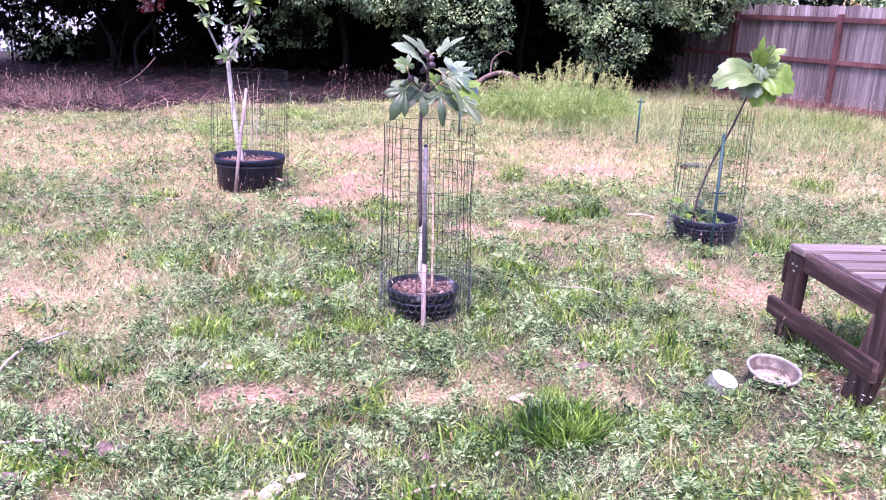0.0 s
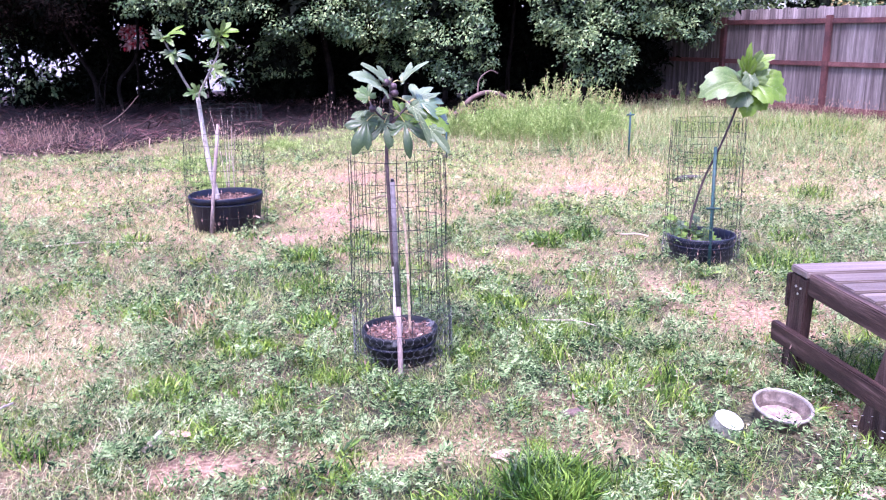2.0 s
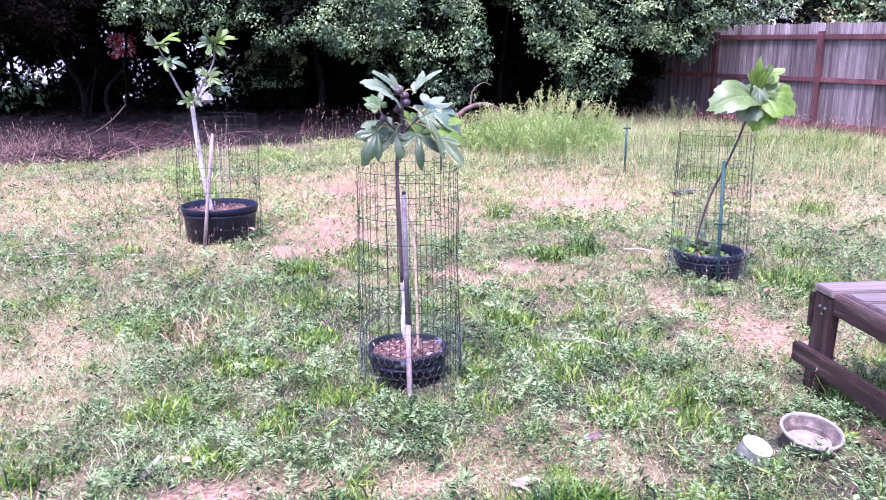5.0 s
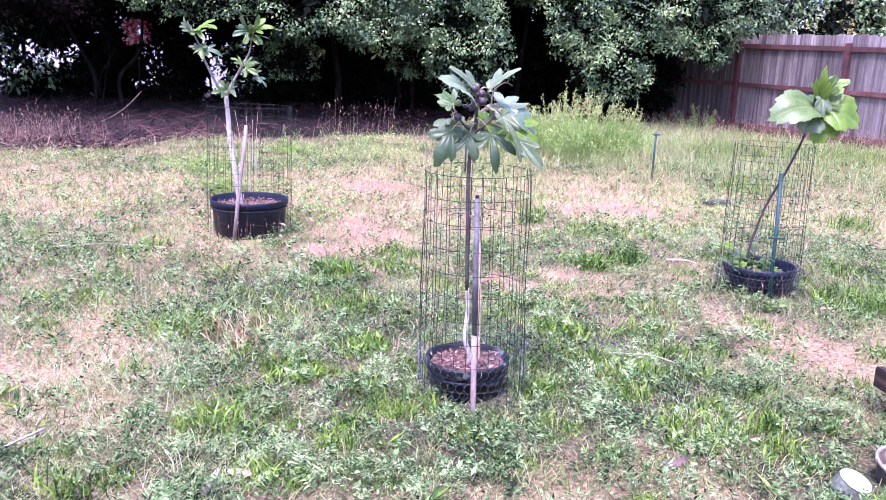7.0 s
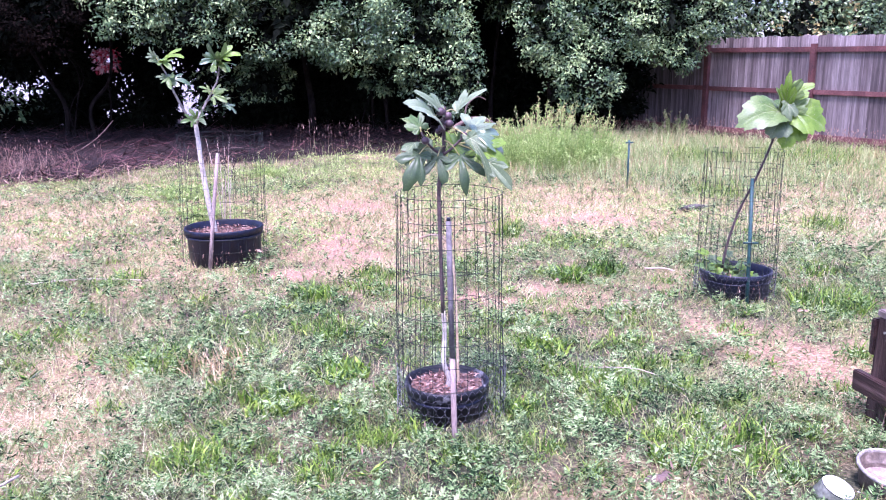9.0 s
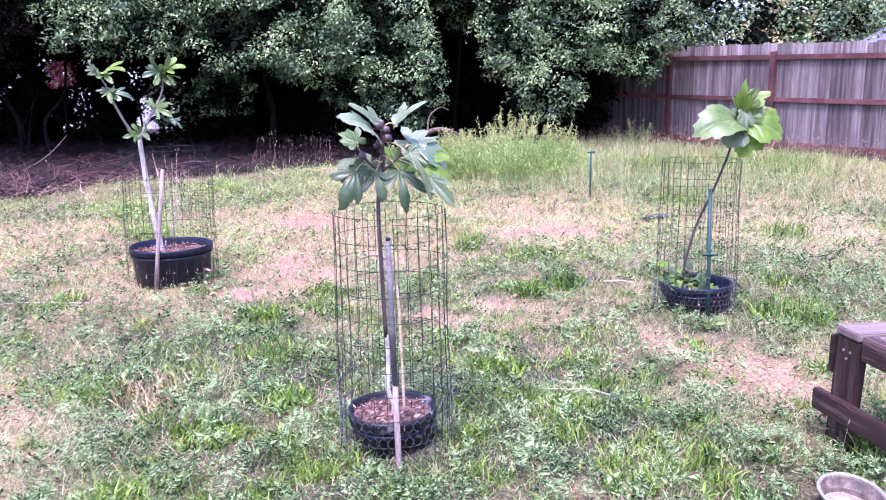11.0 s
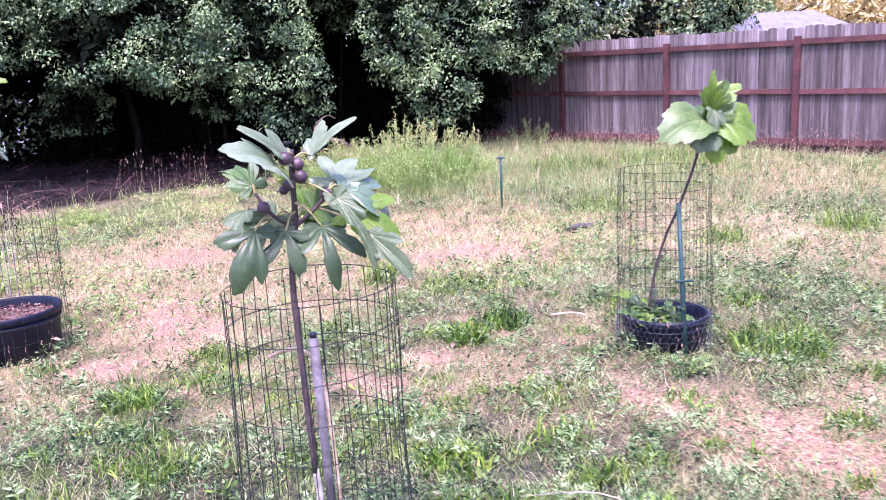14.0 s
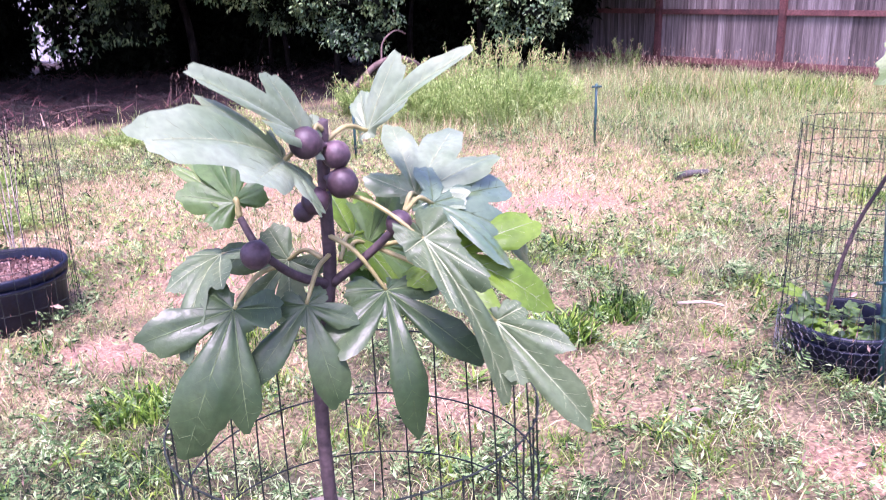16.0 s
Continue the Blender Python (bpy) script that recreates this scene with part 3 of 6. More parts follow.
# small bright tufts all over the green parts
for y0, y1, per_m2, k, wide in ((1.4, 4.6, 21, 110, 0.045), (4.6, 7.6, 13, 80, 0.055), (7.6, 11.5, 2.5, 60, 0.07)):
    x, y = scatter(y0, y1, per_m2, lambda x, y: (1 - worn(x, y)) * (0.08 + 0.92 * (1 - dryness(x, y))))
    size = np.repeat(RNG.uniform(0.4, 1.0, len(x)) ** 2 * 1.2 + 0.3, k)
    x, y = np.repeat(x, k) + RNG.normal(0, wide, len(x) * k) * size, np.repeat(y, k) + RNG.normal(0, wide * 0.8, len(y) * k) * size
    n = len(x)
    stuff("lawn_tufts", blades(x, y, size * RNG.uniform(0.04, 0.10, n), size * RNG.uniform(0.003, 0.008, n), RNG.uniform(0.1, 1.2, n), RNG.uniform(0.2, 1.0, n)), TUFT,
          "small bright green grass tufts over the yard", "grass")

# broad rosettes among the grass
x, y = scatter(1.4, 8.5, 13, green_want)
k = 11
x, y = np.repeat(x, k) + RNG.normal(0, 0.006, len(x) * k), np.repeat(y, k) + RNG.normal(0, 0.006, len(y) * k)
n = len(x)
az = RNG.uniform(0, 2 * np.pi, n)
s = np.repeat(RNG.uniform(0.4, 1.3, n // k), k) * RNG.uniform(0.05, 0.10, n)
stuff("rosette_weeds", leaflets(np.stack([x, y, land(x, y) + 0.012], -1), np.stack([np.cos(az), np.sin(az), RNG.uniform(0.1, 0.9, n)], -1), np.stack([RNG.normal(0, 0.2, n), RNG.normal(0, 0.2, n), np.ones(n)], -1), s, s * RNG.uniform(0.12, 0.2, n)),
      TUFT, "bright green leaf rosettes among the lawn grass", "weeds")


# yellow-green low weeds in the further half of the yard
x, y = scatter(7.2, 14.5, 700, lambda x, y: step(0.42, 0.72, lattice(x, y, 0.7, 61)) * (1 - worn(x, y)) * (1 - mulched(x, y)) * (1 - 0.8 * spots(x, y, [(2.4, 9.4, 0.9, 1.2)])))
n = len(x)
s = RNG.uniform(0.02, 0.055, n)
stuff("yellow_weeds", flat_leaves(x, y, s, s * RNG.uniform(0.2, 0.4, n), 1.2), WEED, "low yellow-green weeds in the further yard", "weeds")

# larger single leaves in the mat
x, y = scatter(1.3, 7.0, 300, green_want)
n = len(x)
s = RNG.uniform(0.016, 0.045, n)
stuff("broad_leaves", flat_leaves(x, y, s, s * RNG.uniform(0.3, 0.6, n), 0.8), LAWN_LEAF, "broader grey-green weed leaves in the lawn", "weeds")


def tall_want(x, y):
    return np.clip(step(10.0, 14, y + 0.4 * x) * step(0.8, 2.2, x) * (1 - 0.7 * spots(x, y, DRYISH)) * (0.4 + 0.6 * lattice(x, y, 0.6, 21)) + 0.1 * step(10.5, 12.5, y) * (1 - mulched(x, y)), 0, 1) * (1 - mulched(x, y))


def grown(x, y):
    """How tall the grass stands: short right at the fence."""
    return 0.3 + 0.7 * step(-0.15, -1.5, (x - 9.11) * 0.8685 + (y - 12.585) * 0.4957)


x, y = scatter(6.5, 16.5, 800, tall_want)
n = len(x)
stuff("tall_grass", blades(x, y, grown(x, y) * RNG.uniform(0.10, 0.34, n) * (0.5 + lattice(x, y, 0.5, 31)), RNG.uniform(0.003, 0.007, n), RNG.uniform(0.0, 0.8, n), RNG.uniform(0.2, 1.1, n)), TALL_GREEN,
      "taller green and yellow grass towards the fence", "grass")
x, y = scatter(7.0, 16.5, 130, tall_want)
n = len(x)
stuff("tall_straw", blades(x, y, grown(x, y) * RNG.uniform(0.12, 0.4, n), RNG.uniform(0.003, 0.007, n), RNG.uniform(0.0, 0.7, n), RNG.uniform(0.0, 0.7, n)), STRAW,
      "tall dry grass stalks among the green", "grass")


def seeded(x, y, tall, name, label, head=1.0):
    """Thin stalks with a seed head each."""
    n = len(x)
    v1, f1 = blades(x, y, tall, np.full(n, 0.004) * min(head + 0.1, 1), np.full(n, 0.08), np.full(n, 0.1))
    tip = v1[:, 4]
    al = np.stack([RNG.normal(0, 0.25, n), RNG.normal(0, 0.25, n), np.ones(n)], -1)
    nr = np.stack([RNG.normal(0, 1, n), RNG.normal(0, 1, n), np.zeros(n) + 0.1], -1)
    v2, f2 = leaflets(tip - al * 0.02, al, nr, head * RNG.uniform(0.05, 0.12, n), head * RNG.uniform(0.014, 0.03, n))
    stuff(name, (np.concatenate([v1.reshape(-1, 3), v2.reshape(-1, 3)]), np.concatenate([f1.reshape(-1, 3), f2.reshape(-1, 3) + 5 * n])), SEED, label, "grass")


FENCE_U, FENCE_N = Vector((0.4957, -0.8685, 0)), Vector((-0.8685, -0.4957, 0))
FENCE_P = Vector((6.892, 16.468, 0))
t = RNG.uniform(-1.5, 14, 2000)
o = 0.2 + np.abs(RNG.normal(0, 0.8, 2000))
seeded(6.892 + 0.4957 * t - 0.8685 * o, 16.468 - 0.8685 * t - 0.4957 * o, RNG.uniform(0.12, 0.42, 2000), "seeding_grass", "pinkish seeding grass stalks along the fence foot", 0.6)
x, y = scatter(1.6, 11.5, 46, lambda x, y: (0.8 - 0.5 * worn(x, y)) * step(0.25, 0.75, lattice(x, y, 0.5, 51)))
seeded(x, y, RNG.uniform(0.08, 0.26, len(x)), "seeding_grass", "thin brownish seeding stalks over the yard", 0.36)
x, y = RNG.normal(-0.3, 0.55, 60), RNG.normal(14.9, 0.3, 60)
seeded(x, y, RNG.uniform(0.25, 0.6, 60), "seeding_grass", "dry tan seeding stalks at the mulch edge", 0.7)
x, y = RNG.normal(-5.6, 0.5, 80), RNG.normal(13.6, 0.4, 80)
seeded(x, y, RNG.uniform(0.25, 0.55, 80), "seeding_grass", "dry pinkish seeding stalks at the mulch edge", 0.7)

# brush of pale dry stalks at the mulch edge
n = 1100
x, y = RNG.normal(-5.6, 0.6, n), RNG.normal(13.3, 0.35, n)
stuff("dry_brush", blades(x, y, RNG.uniform(0.12, 0.55, n), RNG.uniform(0.003, 0.008, n), RNG.uniform(0.1, 1.5, n), RNG.uniform(0.0, 0.6, n)), SEED, "tangle of pale pinkish dry stalks at the mulch edge", "brush")

# strands of the mulch bed
n = 17000
x, y = RNG.uniform(-13, 3.0, n), 12.5 + 8.0 * RNG.random(n) ** 1.6
keep = RNG.random(n) < mulched(x, y)
x, y = x[keep], y[keep]
n = len(x)
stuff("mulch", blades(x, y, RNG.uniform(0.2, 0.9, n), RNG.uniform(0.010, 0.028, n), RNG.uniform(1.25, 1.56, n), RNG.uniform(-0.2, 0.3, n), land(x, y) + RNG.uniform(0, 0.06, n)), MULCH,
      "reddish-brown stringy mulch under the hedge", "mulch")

# pale pinkish straw over the mulch's front, its paler colour holding the light there
n = 900
x = RNG.uniform(-10, -2.2, n)
y = 13.75 + 0.22 * x - 0.9 * step(-2.6, -4.2, x) + RNG.normal(0.45, 0.5, n)
stuff("pine_straw", blades(x, y, RNG.uniform(0.15, 0.6, n), RNG.uniform(0.009, 0.02, n), RNG.uniform(1.2, 1.56, n), RNG.uniform(-0.1, 0.3, n), land(x, y) + RNG.uniform(0.02, 0.08, n)), LITTER,
      "pinkish dry straw strewn over the front of the mulch", "straw")

# dead leaves and chips over the lawn
x, y = scatter(1.5, 8.0, 7, lambda x, y: 0.35 + 0.6 * worn(x, y))
n = len(x)
stuff("leaf_litter", flat_leaves(x, y, RNG.uniform(0.025, 0.07, n), RNG.uniform(0.012, 0.035, n), 0.4), LITTER, "dead tan leaves lying on the lawn", "leaf litter")


def tuft(px, py, spread_r, tall, count, mat, label, broad=0.005, lean=1.0):
    r, az = spread_r * np.sqrt(RNG.random(count)), RNG.uniform(0, 2 * np.pi, count)
    x, y = px + r * np.cos(az), py + r * np.sin(az)
    ob = arrays("grass_tuft", *blades(x, y, tall * RNG.uniform(0.5, 1.0, count), np.full(count, broad) * RNG.uniform(0.7, 1.6, count), RNG.uniform(0.05, lean, count), RNG.uniform(0.1, 0.8, count)), mat)
    return tagged(ob, label, "grass tuft", "grass tufts", "stuff")


for px, py, r, tall, count, mat, label, *broad in (
        (0.76, 2.70, 0.15, 0.18, 900, TUFT_DARK, "thick deep green grass tuft in the lawn", 0.0075),
        (-0.21, 4.50, 0.13, 0.11, 190, TUFT, "low bright green leafy tuft", 0.013),
        (-0.55, 4.18, 0.14, 0.11, 190, TUFT, "low bright green leafy tuft", 0.013),
        (0.86, 4.75, 0.14, 0.12, 170, TUFT, "low bright green leafy tuft", 0.012),
        (1.10, 3.45, 0.10, 0.09, 130, TUFT, "low bright green leafy tuft", 0.011),
        (-1.05, 2.45, 0.16, 0.12, 200, TUFT, "low bright green leafy tuft", 0.011),
        (-0.45, 6.05, 0.16, 0.14, 220, TUFT, "low green tuft before worn ground", 0.010),
        (-1.15, 4.75, 0.16, 0.20, 260, TUFT, "loose green grass tuft beside straw"),
        (-0.85, 4.65, 0.2, 0.19, 150, STRAW, "pale dry grass tuft in the lawn"),
        (-0.27, 5.15, 0.12, 0.18, 200, TUFT, "green grass tuft in the lawn"),
        (1.40, 6.25, 0.13, 0.17, 220, TUFT, "green broad-bladed tuft on worn ground", 0.012),
        (1.75, 6.45, 0.15, 0.16, 260, TUFT_DARK, "dense dark green tuft on worn ground", 0.009),
        (1.25, 7.9, 0.12, 0.32, 160, TUFT, "upright green grass tuft"),
        (1.05, 4.15, 0.15, 0.10, 260, TUFT, "low bright green tuft near the potted fig"),
        (1.30, 3.75, 0.10, 0.09, 160, TUFT, "small bright green tuft"),
        (2.9, 5.35, 0.25, 0.22, 420, TUFT, "green grass growing against the caged pot"),
        (2.25, 3.45, 0.22, 0.20, 360, TUFT_DARK, "dark green grass under the bench"),
        (1.35, 2.55, 0.24, 0.12, 70, STRAW, "sparse dry grass tuft with thin stalks"),
        (4.4, 7.9, 0.22, 0.26, 260, TUFT, "green tuft in pale grass"),
        (5.6, 7.7, 0.25, 0.30, 300, TUFT, "green tuft in pale grass"),
        (4.2, 9.9, 0.3, 0.3, 260, TUFT, "green tuft in pale grass"),
        (6.6, 12.2, 0.8, 0.4, 1100, TUFT, "green grass tuft near the fence"),
        (5.2, 12.6, 0.6, 0.38, 700, TUFT, "green grass tuft near the fence")):
    tuft(px, py, r, tall, count, mat, label, *broad)


# tiny white flowers in the grass at the bench's foot
n = 130
x, y = RNG.normal(2.22, 0.22, n), RNG.normal(2.86, 0.2, n)
z = land(x, y) + RNG.uniform(0.04, 0.12, n)
az = RNG.uniform(0, 2 * np.pi, (n, 5)) * 0.1 + np.arange(5) * 1.2566
v, f = leaflets(np.repeat(np.stack([x, y, z], -1), 5, 0), np.stack([np.cos(az), np.sin(az), np.full((n, 5), 0.35)], -1).reshape(-1, 3), np.tile([0.0, 0.1, 1.0], (5 * n, 1)), RNG.uniform(0.004, 0.008, 5 * n), RNG.uniform(0.003, 0.005, 5 * n))
stuff("white_flowers", (v, f), PETAL, "tiny white flowers in the grass beside the bench", "flowers")


# ---- fence ----
BAY = 2.235
FALL = 0.02


def fence_at(t, o=0.0, z=0.0):
    p = FENCE_P + FENCE_U * t + FENCE_N * o
    return Vector((p.x, p.y, z + FALL * (1.5 * BAY - t)))


turn_m = Matrix((FENCE_U, FENCE_N, Vector((0, 0, 1)))).transposed().to_4x4()
slope_m = turn_m @ pose(0, 0, 0, 0, math.degrees(math.atan(FALL)), 0)
fence = thing("fence", "tall weathered plank fence with red-brown posts and rails", "fence", kind="structure")
picket_meshes = []
for k in range(4):
    bm = bmesh.new()
    w, t, hgt, ear = 0.1428, 0.018, 1.815 + 0.008 * k, 0.028
    outline = [(-w / 2, 0), (w / 2, 0), (w / 2, hgt - ear), (w / 2 - ear * 0.4, hgt - ear * 0.3), (w / 2 - ear, hgt), (-w / 2 + ear, hgt), (-w / 2 + ear * 0.4, hgt - ear * 0.3), (-w / 2, hgt - ear)]
    front = [bm.verts.new((x, t / 2, z)) for x, z in outline]
    back = [bm.verts.new((x, -t / 2, z)) for x, z in outline]
    bm.faces.new(front[::-1])
    bm.faces.new(back)
    for i in range(8):
        bm.faces.new((front[i], front[(i + 1) % 8], back[(i + 1) % 8], back[i]))
    me = bpy.data.meshes.new("picket")
    bm.to_mesh(me)
    bm.free()
    me.materials.append(PICKET)
    picket_meshes.append(me)
rnd = random.Random(5)
t = -3 * BAY
while t < 7 * BAY:
    ob = new("picket", rnd.choice(picket_meshes))
    ob.parent = fence
    ob.matrix_basis = Matrix.Translation(fence_at(t, -0.055 + rnd.uniform(-0.004, 0.004), 0.26 + rnd.uniform(-0.015, 0.015))) @ turn_m @ pose(0, 0, 0, 0, rnd.uniform(-0.05, 0.05), 0)
    t += 0.1435
for k in range(-3, 8):
    p = fence_at(k * BAY, 0.0, 0.95)
    part("post", board((0.095, 0.095, 2.0), 0.006, Matrix.Translation(p) @ turn_m), RAIL, fence)
    if k < 7:
        for z, tall in ((0.30, 0.10), (1.105, 0.085), (1.86, 0.09)):
            q = fence_at((k + 0.5) * BAY, -0.02, z + rnd.uniform(-0.012, 0.012))
            part("rail", board((BAY - 0.099, 0.04, tall), 0.004, Matrix.Translation(q) @ slope_m), RAIL, fence)
        # Board below the bottom rail, dark brown to paint the shadow gap there
        q = fence_at((k + 0.5) * BAY, -0.048, 0.19)
        part("kick_board", board((BAY - 0.02, 0.03, 0.16), 0.004, Matrix.Translation(q) @ slope_m), BENCH_ALONG, fence)


# ---- hedge ----
def crown(name, lobes, per_m2, leaf, mat, parent, seed, front=0.35, bough=0.30):
    """Leaves on small boughs that stand out of the lobes (centre, radii), with gaps between the boughs."""
    rng = np.random.default_rng(seed)
    P, A, N = [], [], []
    for cx, cy, cz, rx, ry, rz in lobes:
        area = 4 * np.pi * ((rx * ry + ry * rz + rx * rz) / 3)
        size = min(bough, 0.4 * min(rx, ry, rz))
        count = max(int(area * 0.34 / size ** 2), 8)
        d = rng.normal(size=(count, 3))
        d /= np.linalg.norm(d, axis=1, keepdims=True)
        d = d[(d[:, 1] < front) | (rng.random(count) < 0.3)]
        c = np.array([cx, cy, cz]) + d * np.array([rx, ry, rz]) * rng.uniform(0.72, 1.04, len(d))[:, None]
        k = max(int(area * per_m2 / count), 10)
        e = rng.normal(size=(len(c), k, 3)) + d[:, None] * 0.5 + np.array([0, -0.25, 0.45])
        e /= np.linalg.norm(e, axis=2, keepdims=True)
        r = size * rng.uniform(0.6, 1.25, (len(c), 1, 1)) * rng.uniform(0.35, 1.0, (len(c), k, 1)) ** 0.5
        shape = np.stack([rng.uniform(0.8, 1.35, len(c)), np.ones(len(c)), rng.uniform(0.4, 0.8, len(c))], -1)
        pts = c[:, None] + e * r * shape[:, None]
        pts[..., 2] -= 0.5 * ((pts - c[:, None])[..., :2] ** 2).sum(-1) / size
        pts = pts.reshape(-1, 3) + rng.normal(0, leaf * 0.25, (len(c) * k, 3))
        out = e.reshape(-1, 3)
        P.append(pts)
        A.append(out * 0.5 + rng.normal(0, 0.6, pts.shape) + np.array([0, 0, -0.4]))
        N.append(out + np.array([0, 0, 0.75]) + rng.normal(0, 0.28, pts.shape))
    P, A, N = map(np.concatenate, (P, A, N))
    keep = P[:, 2] > 0.3
    P, A, N = P[keep], A[keep], N[keep]
    s = rng.uniform(0.65, 1.35, len(P)) * leaf
    v, f = leaflets(P, A, N, s, s * 0.55)
    return arrays(name, v, f, mat, parent)


def shrub(lobes, seed, stems, label, mat=HEDGE_LEAF, per_m2=520, leaf=0.064, front=0.35):
    cx, cy = lobes[0][0], lobes[0][1] + 0.9
    ob = thing("hedge_shrub", label, "shrub", "hedge shrubs", (cx, cy, ground_z(cx, cy) - 0.03))
    inv = Matrix.Translation(-ob.location)
    rng = random.Random(seed)
    for sx, sy, r in stems:
        sy += 0.9
        bm = bmesh.new()
        top = lobes[rng.randrange(len(lobes))]
        g = ground_z(sx, sy) - 0.05
        pts = [(sx, sy, g), (sx + rng.uniform(-0.06, 0.06), sy, g + 0.7), (sx * 0.75 + top[0] * 0.25, sy, 1.5), (sx * 0.5 + top[0] * 0.5, sy * 0.5 + top[1] * 0.5, max(top[2], 2.0))]
        tube(bm, spline(pts, 4), (r, r * 0.5), 8)
        bmesh.ops.transform(bm, matrix=inv, verts=bm.verts)
        part("trunk", bm, BARK, ob)
    c = crown("crown", [(a, b, c, 0.86 * d, e, 0.86 * f) for a, b, c, d, e, f in lobes], per_m2, leaf, mat, ob, seed, front)
    c.matrix_basis = inv
    # Dark inner leaves paint the shade inside each crown
    c = crown("inner_crown", [(a, b + 0.1, c, 0.58 * d, 0.6 * e, 0.58 * f) for a, b, c, d, e, f in lobes], 90, 0.18, HEDGE_HOLLOW_SHADE, ob, seed + 500, 2.0)
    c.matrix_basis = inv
    return ob


EVERGREEN = "dense evergreen shrub, small glossy leaves"
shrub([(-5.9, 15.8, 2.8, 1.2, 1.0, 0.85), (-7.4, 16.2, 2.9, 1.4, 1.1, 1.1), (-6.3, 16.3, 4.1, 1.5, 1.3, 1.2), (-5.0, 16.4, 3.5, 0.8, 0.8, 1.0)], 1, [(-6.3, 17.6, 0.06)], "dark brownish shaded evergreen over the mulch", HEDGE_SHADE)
shrub([(-4.0, 16.0, 2.8, 0.85, 0.9, 0.75), (-3.6, 16.0, 2.65, 1.0, 0.9, 0.75), (-3.6, 16.4, 3.9, 1.3, 1.3, 1.2)], 2, [(-5.6, 17.2, 0.05)], EVERGREEN + " over the mulch")
shrub([(-2.9, 15.6, 2.75, 1.05, 0.9, 0.85), (-1.35, 15.4, 2.5, 1.15, 0.9, 0.85), (-2.3, 15.9, 3.6, 1.5, 1.2, 1.1), (-1.95, 17.0, 1.45, 0.6, 0.5, 0.5)], 3, [(-1.08, 16.6, 0.085)], EVERGREEN + " with one straight dark trunk")
shrub([(-0.25, 15.4, 2.4, 1.0, 0.9, 0.85), (-0.4, 15.8, 3.2, 1.3, 1.1, 1.1), (0.4, 16.3, 1.6, 0.55, 0.5, 0.5), (-0.1, 16.2, 4.3, 1.5, 1.2, 1.0)], 4, [(0.5, 17.6, 0.05), (0.2, 18.0, 0.04)], EVERGREEN)
shrub([(0.85, 15.4, 2.65, 1.25, 1.0, 1.15), (1.35, 15.2, 1.8, 0.85, 0.75, 0.85), (1.5, 15.1, 1.15, 0.45, 0.45, 0.5), (1.0, 15.8, 3.9, 1.5, 1.2, 1.1)], 5, [(1.3, 16.4, 0.06), (1.9, 17.0, 0.04)], EVERGREEN + " hanging low over tall weeds")
shrub([(3.05, 16.9, 3.5, 1.1, 0.9, 1.0), (3.0, 17.3, 4.5, 1.5, 1.2, 1.0)], 6, [(2.8, 17.5, 0.06)], EVERGREEN + " standing further back")
shrub([(3.6, 15.9, 2.5, 0.9, 0.9, 0.9), (4.0, 15.4, 1.5, 0.7, 0.7, 0.75), (3.75, 15.7, 1.95, 0.65, 0.65, 0.65), (3.9, 16.3, 3.7, 1.3, 1.2, 1.1)], 7, [(3.8, 16.3, 0.06), (4.3, 16.6, 0.05)], EVERGREEN + " hanging low over tall weeds")
shrub([(4.95, 15.6, 2.45, 0.85, 0.85, 0.85), (5.6, 15.6, 2.6, 1.0, 0.85, 0.95), (5.95, 15.5, 1.95, 0.5, 0.45, 0.5), (6.45, 15.7, 2.55, 0.6, 0.55, 0.6), (5.4, 16.3, 3.8, 1.5, 1.2, 1.1)], 8, [(5.2, 16.6, 0.06)], EVERGREEN + " overhanging the fence")
shrub([(9.7, 19.0, 2.9, 1.3, 1.0, 1.2), (8.3, 18.6, 3.4, 1.3, 1.0, 1.4), (10.9, 19.6, 2.6, 1.0, 0.9, 0.9), (7.9, 18.8, 2.9, 1.1, 0.9, 1.2)], 9, [(9.5, 19.3, 0.06)], EVERGREEN + " behind the fence", per_m2=170, leaf=0.11)
shrub([(12.05, 20.0, 2.9, 1.05, 0.9, 1.1), (13.6, 20.8, 3.1, 1.0, 0.9, 0.9), (12.8, 20.6, 3.8, 1.0, 0.9, 0.8)], 10, [(12.4, 20.6, 0.06)], EVERGREEN + " behind the fence", per_m2=170, leaf=0.11)

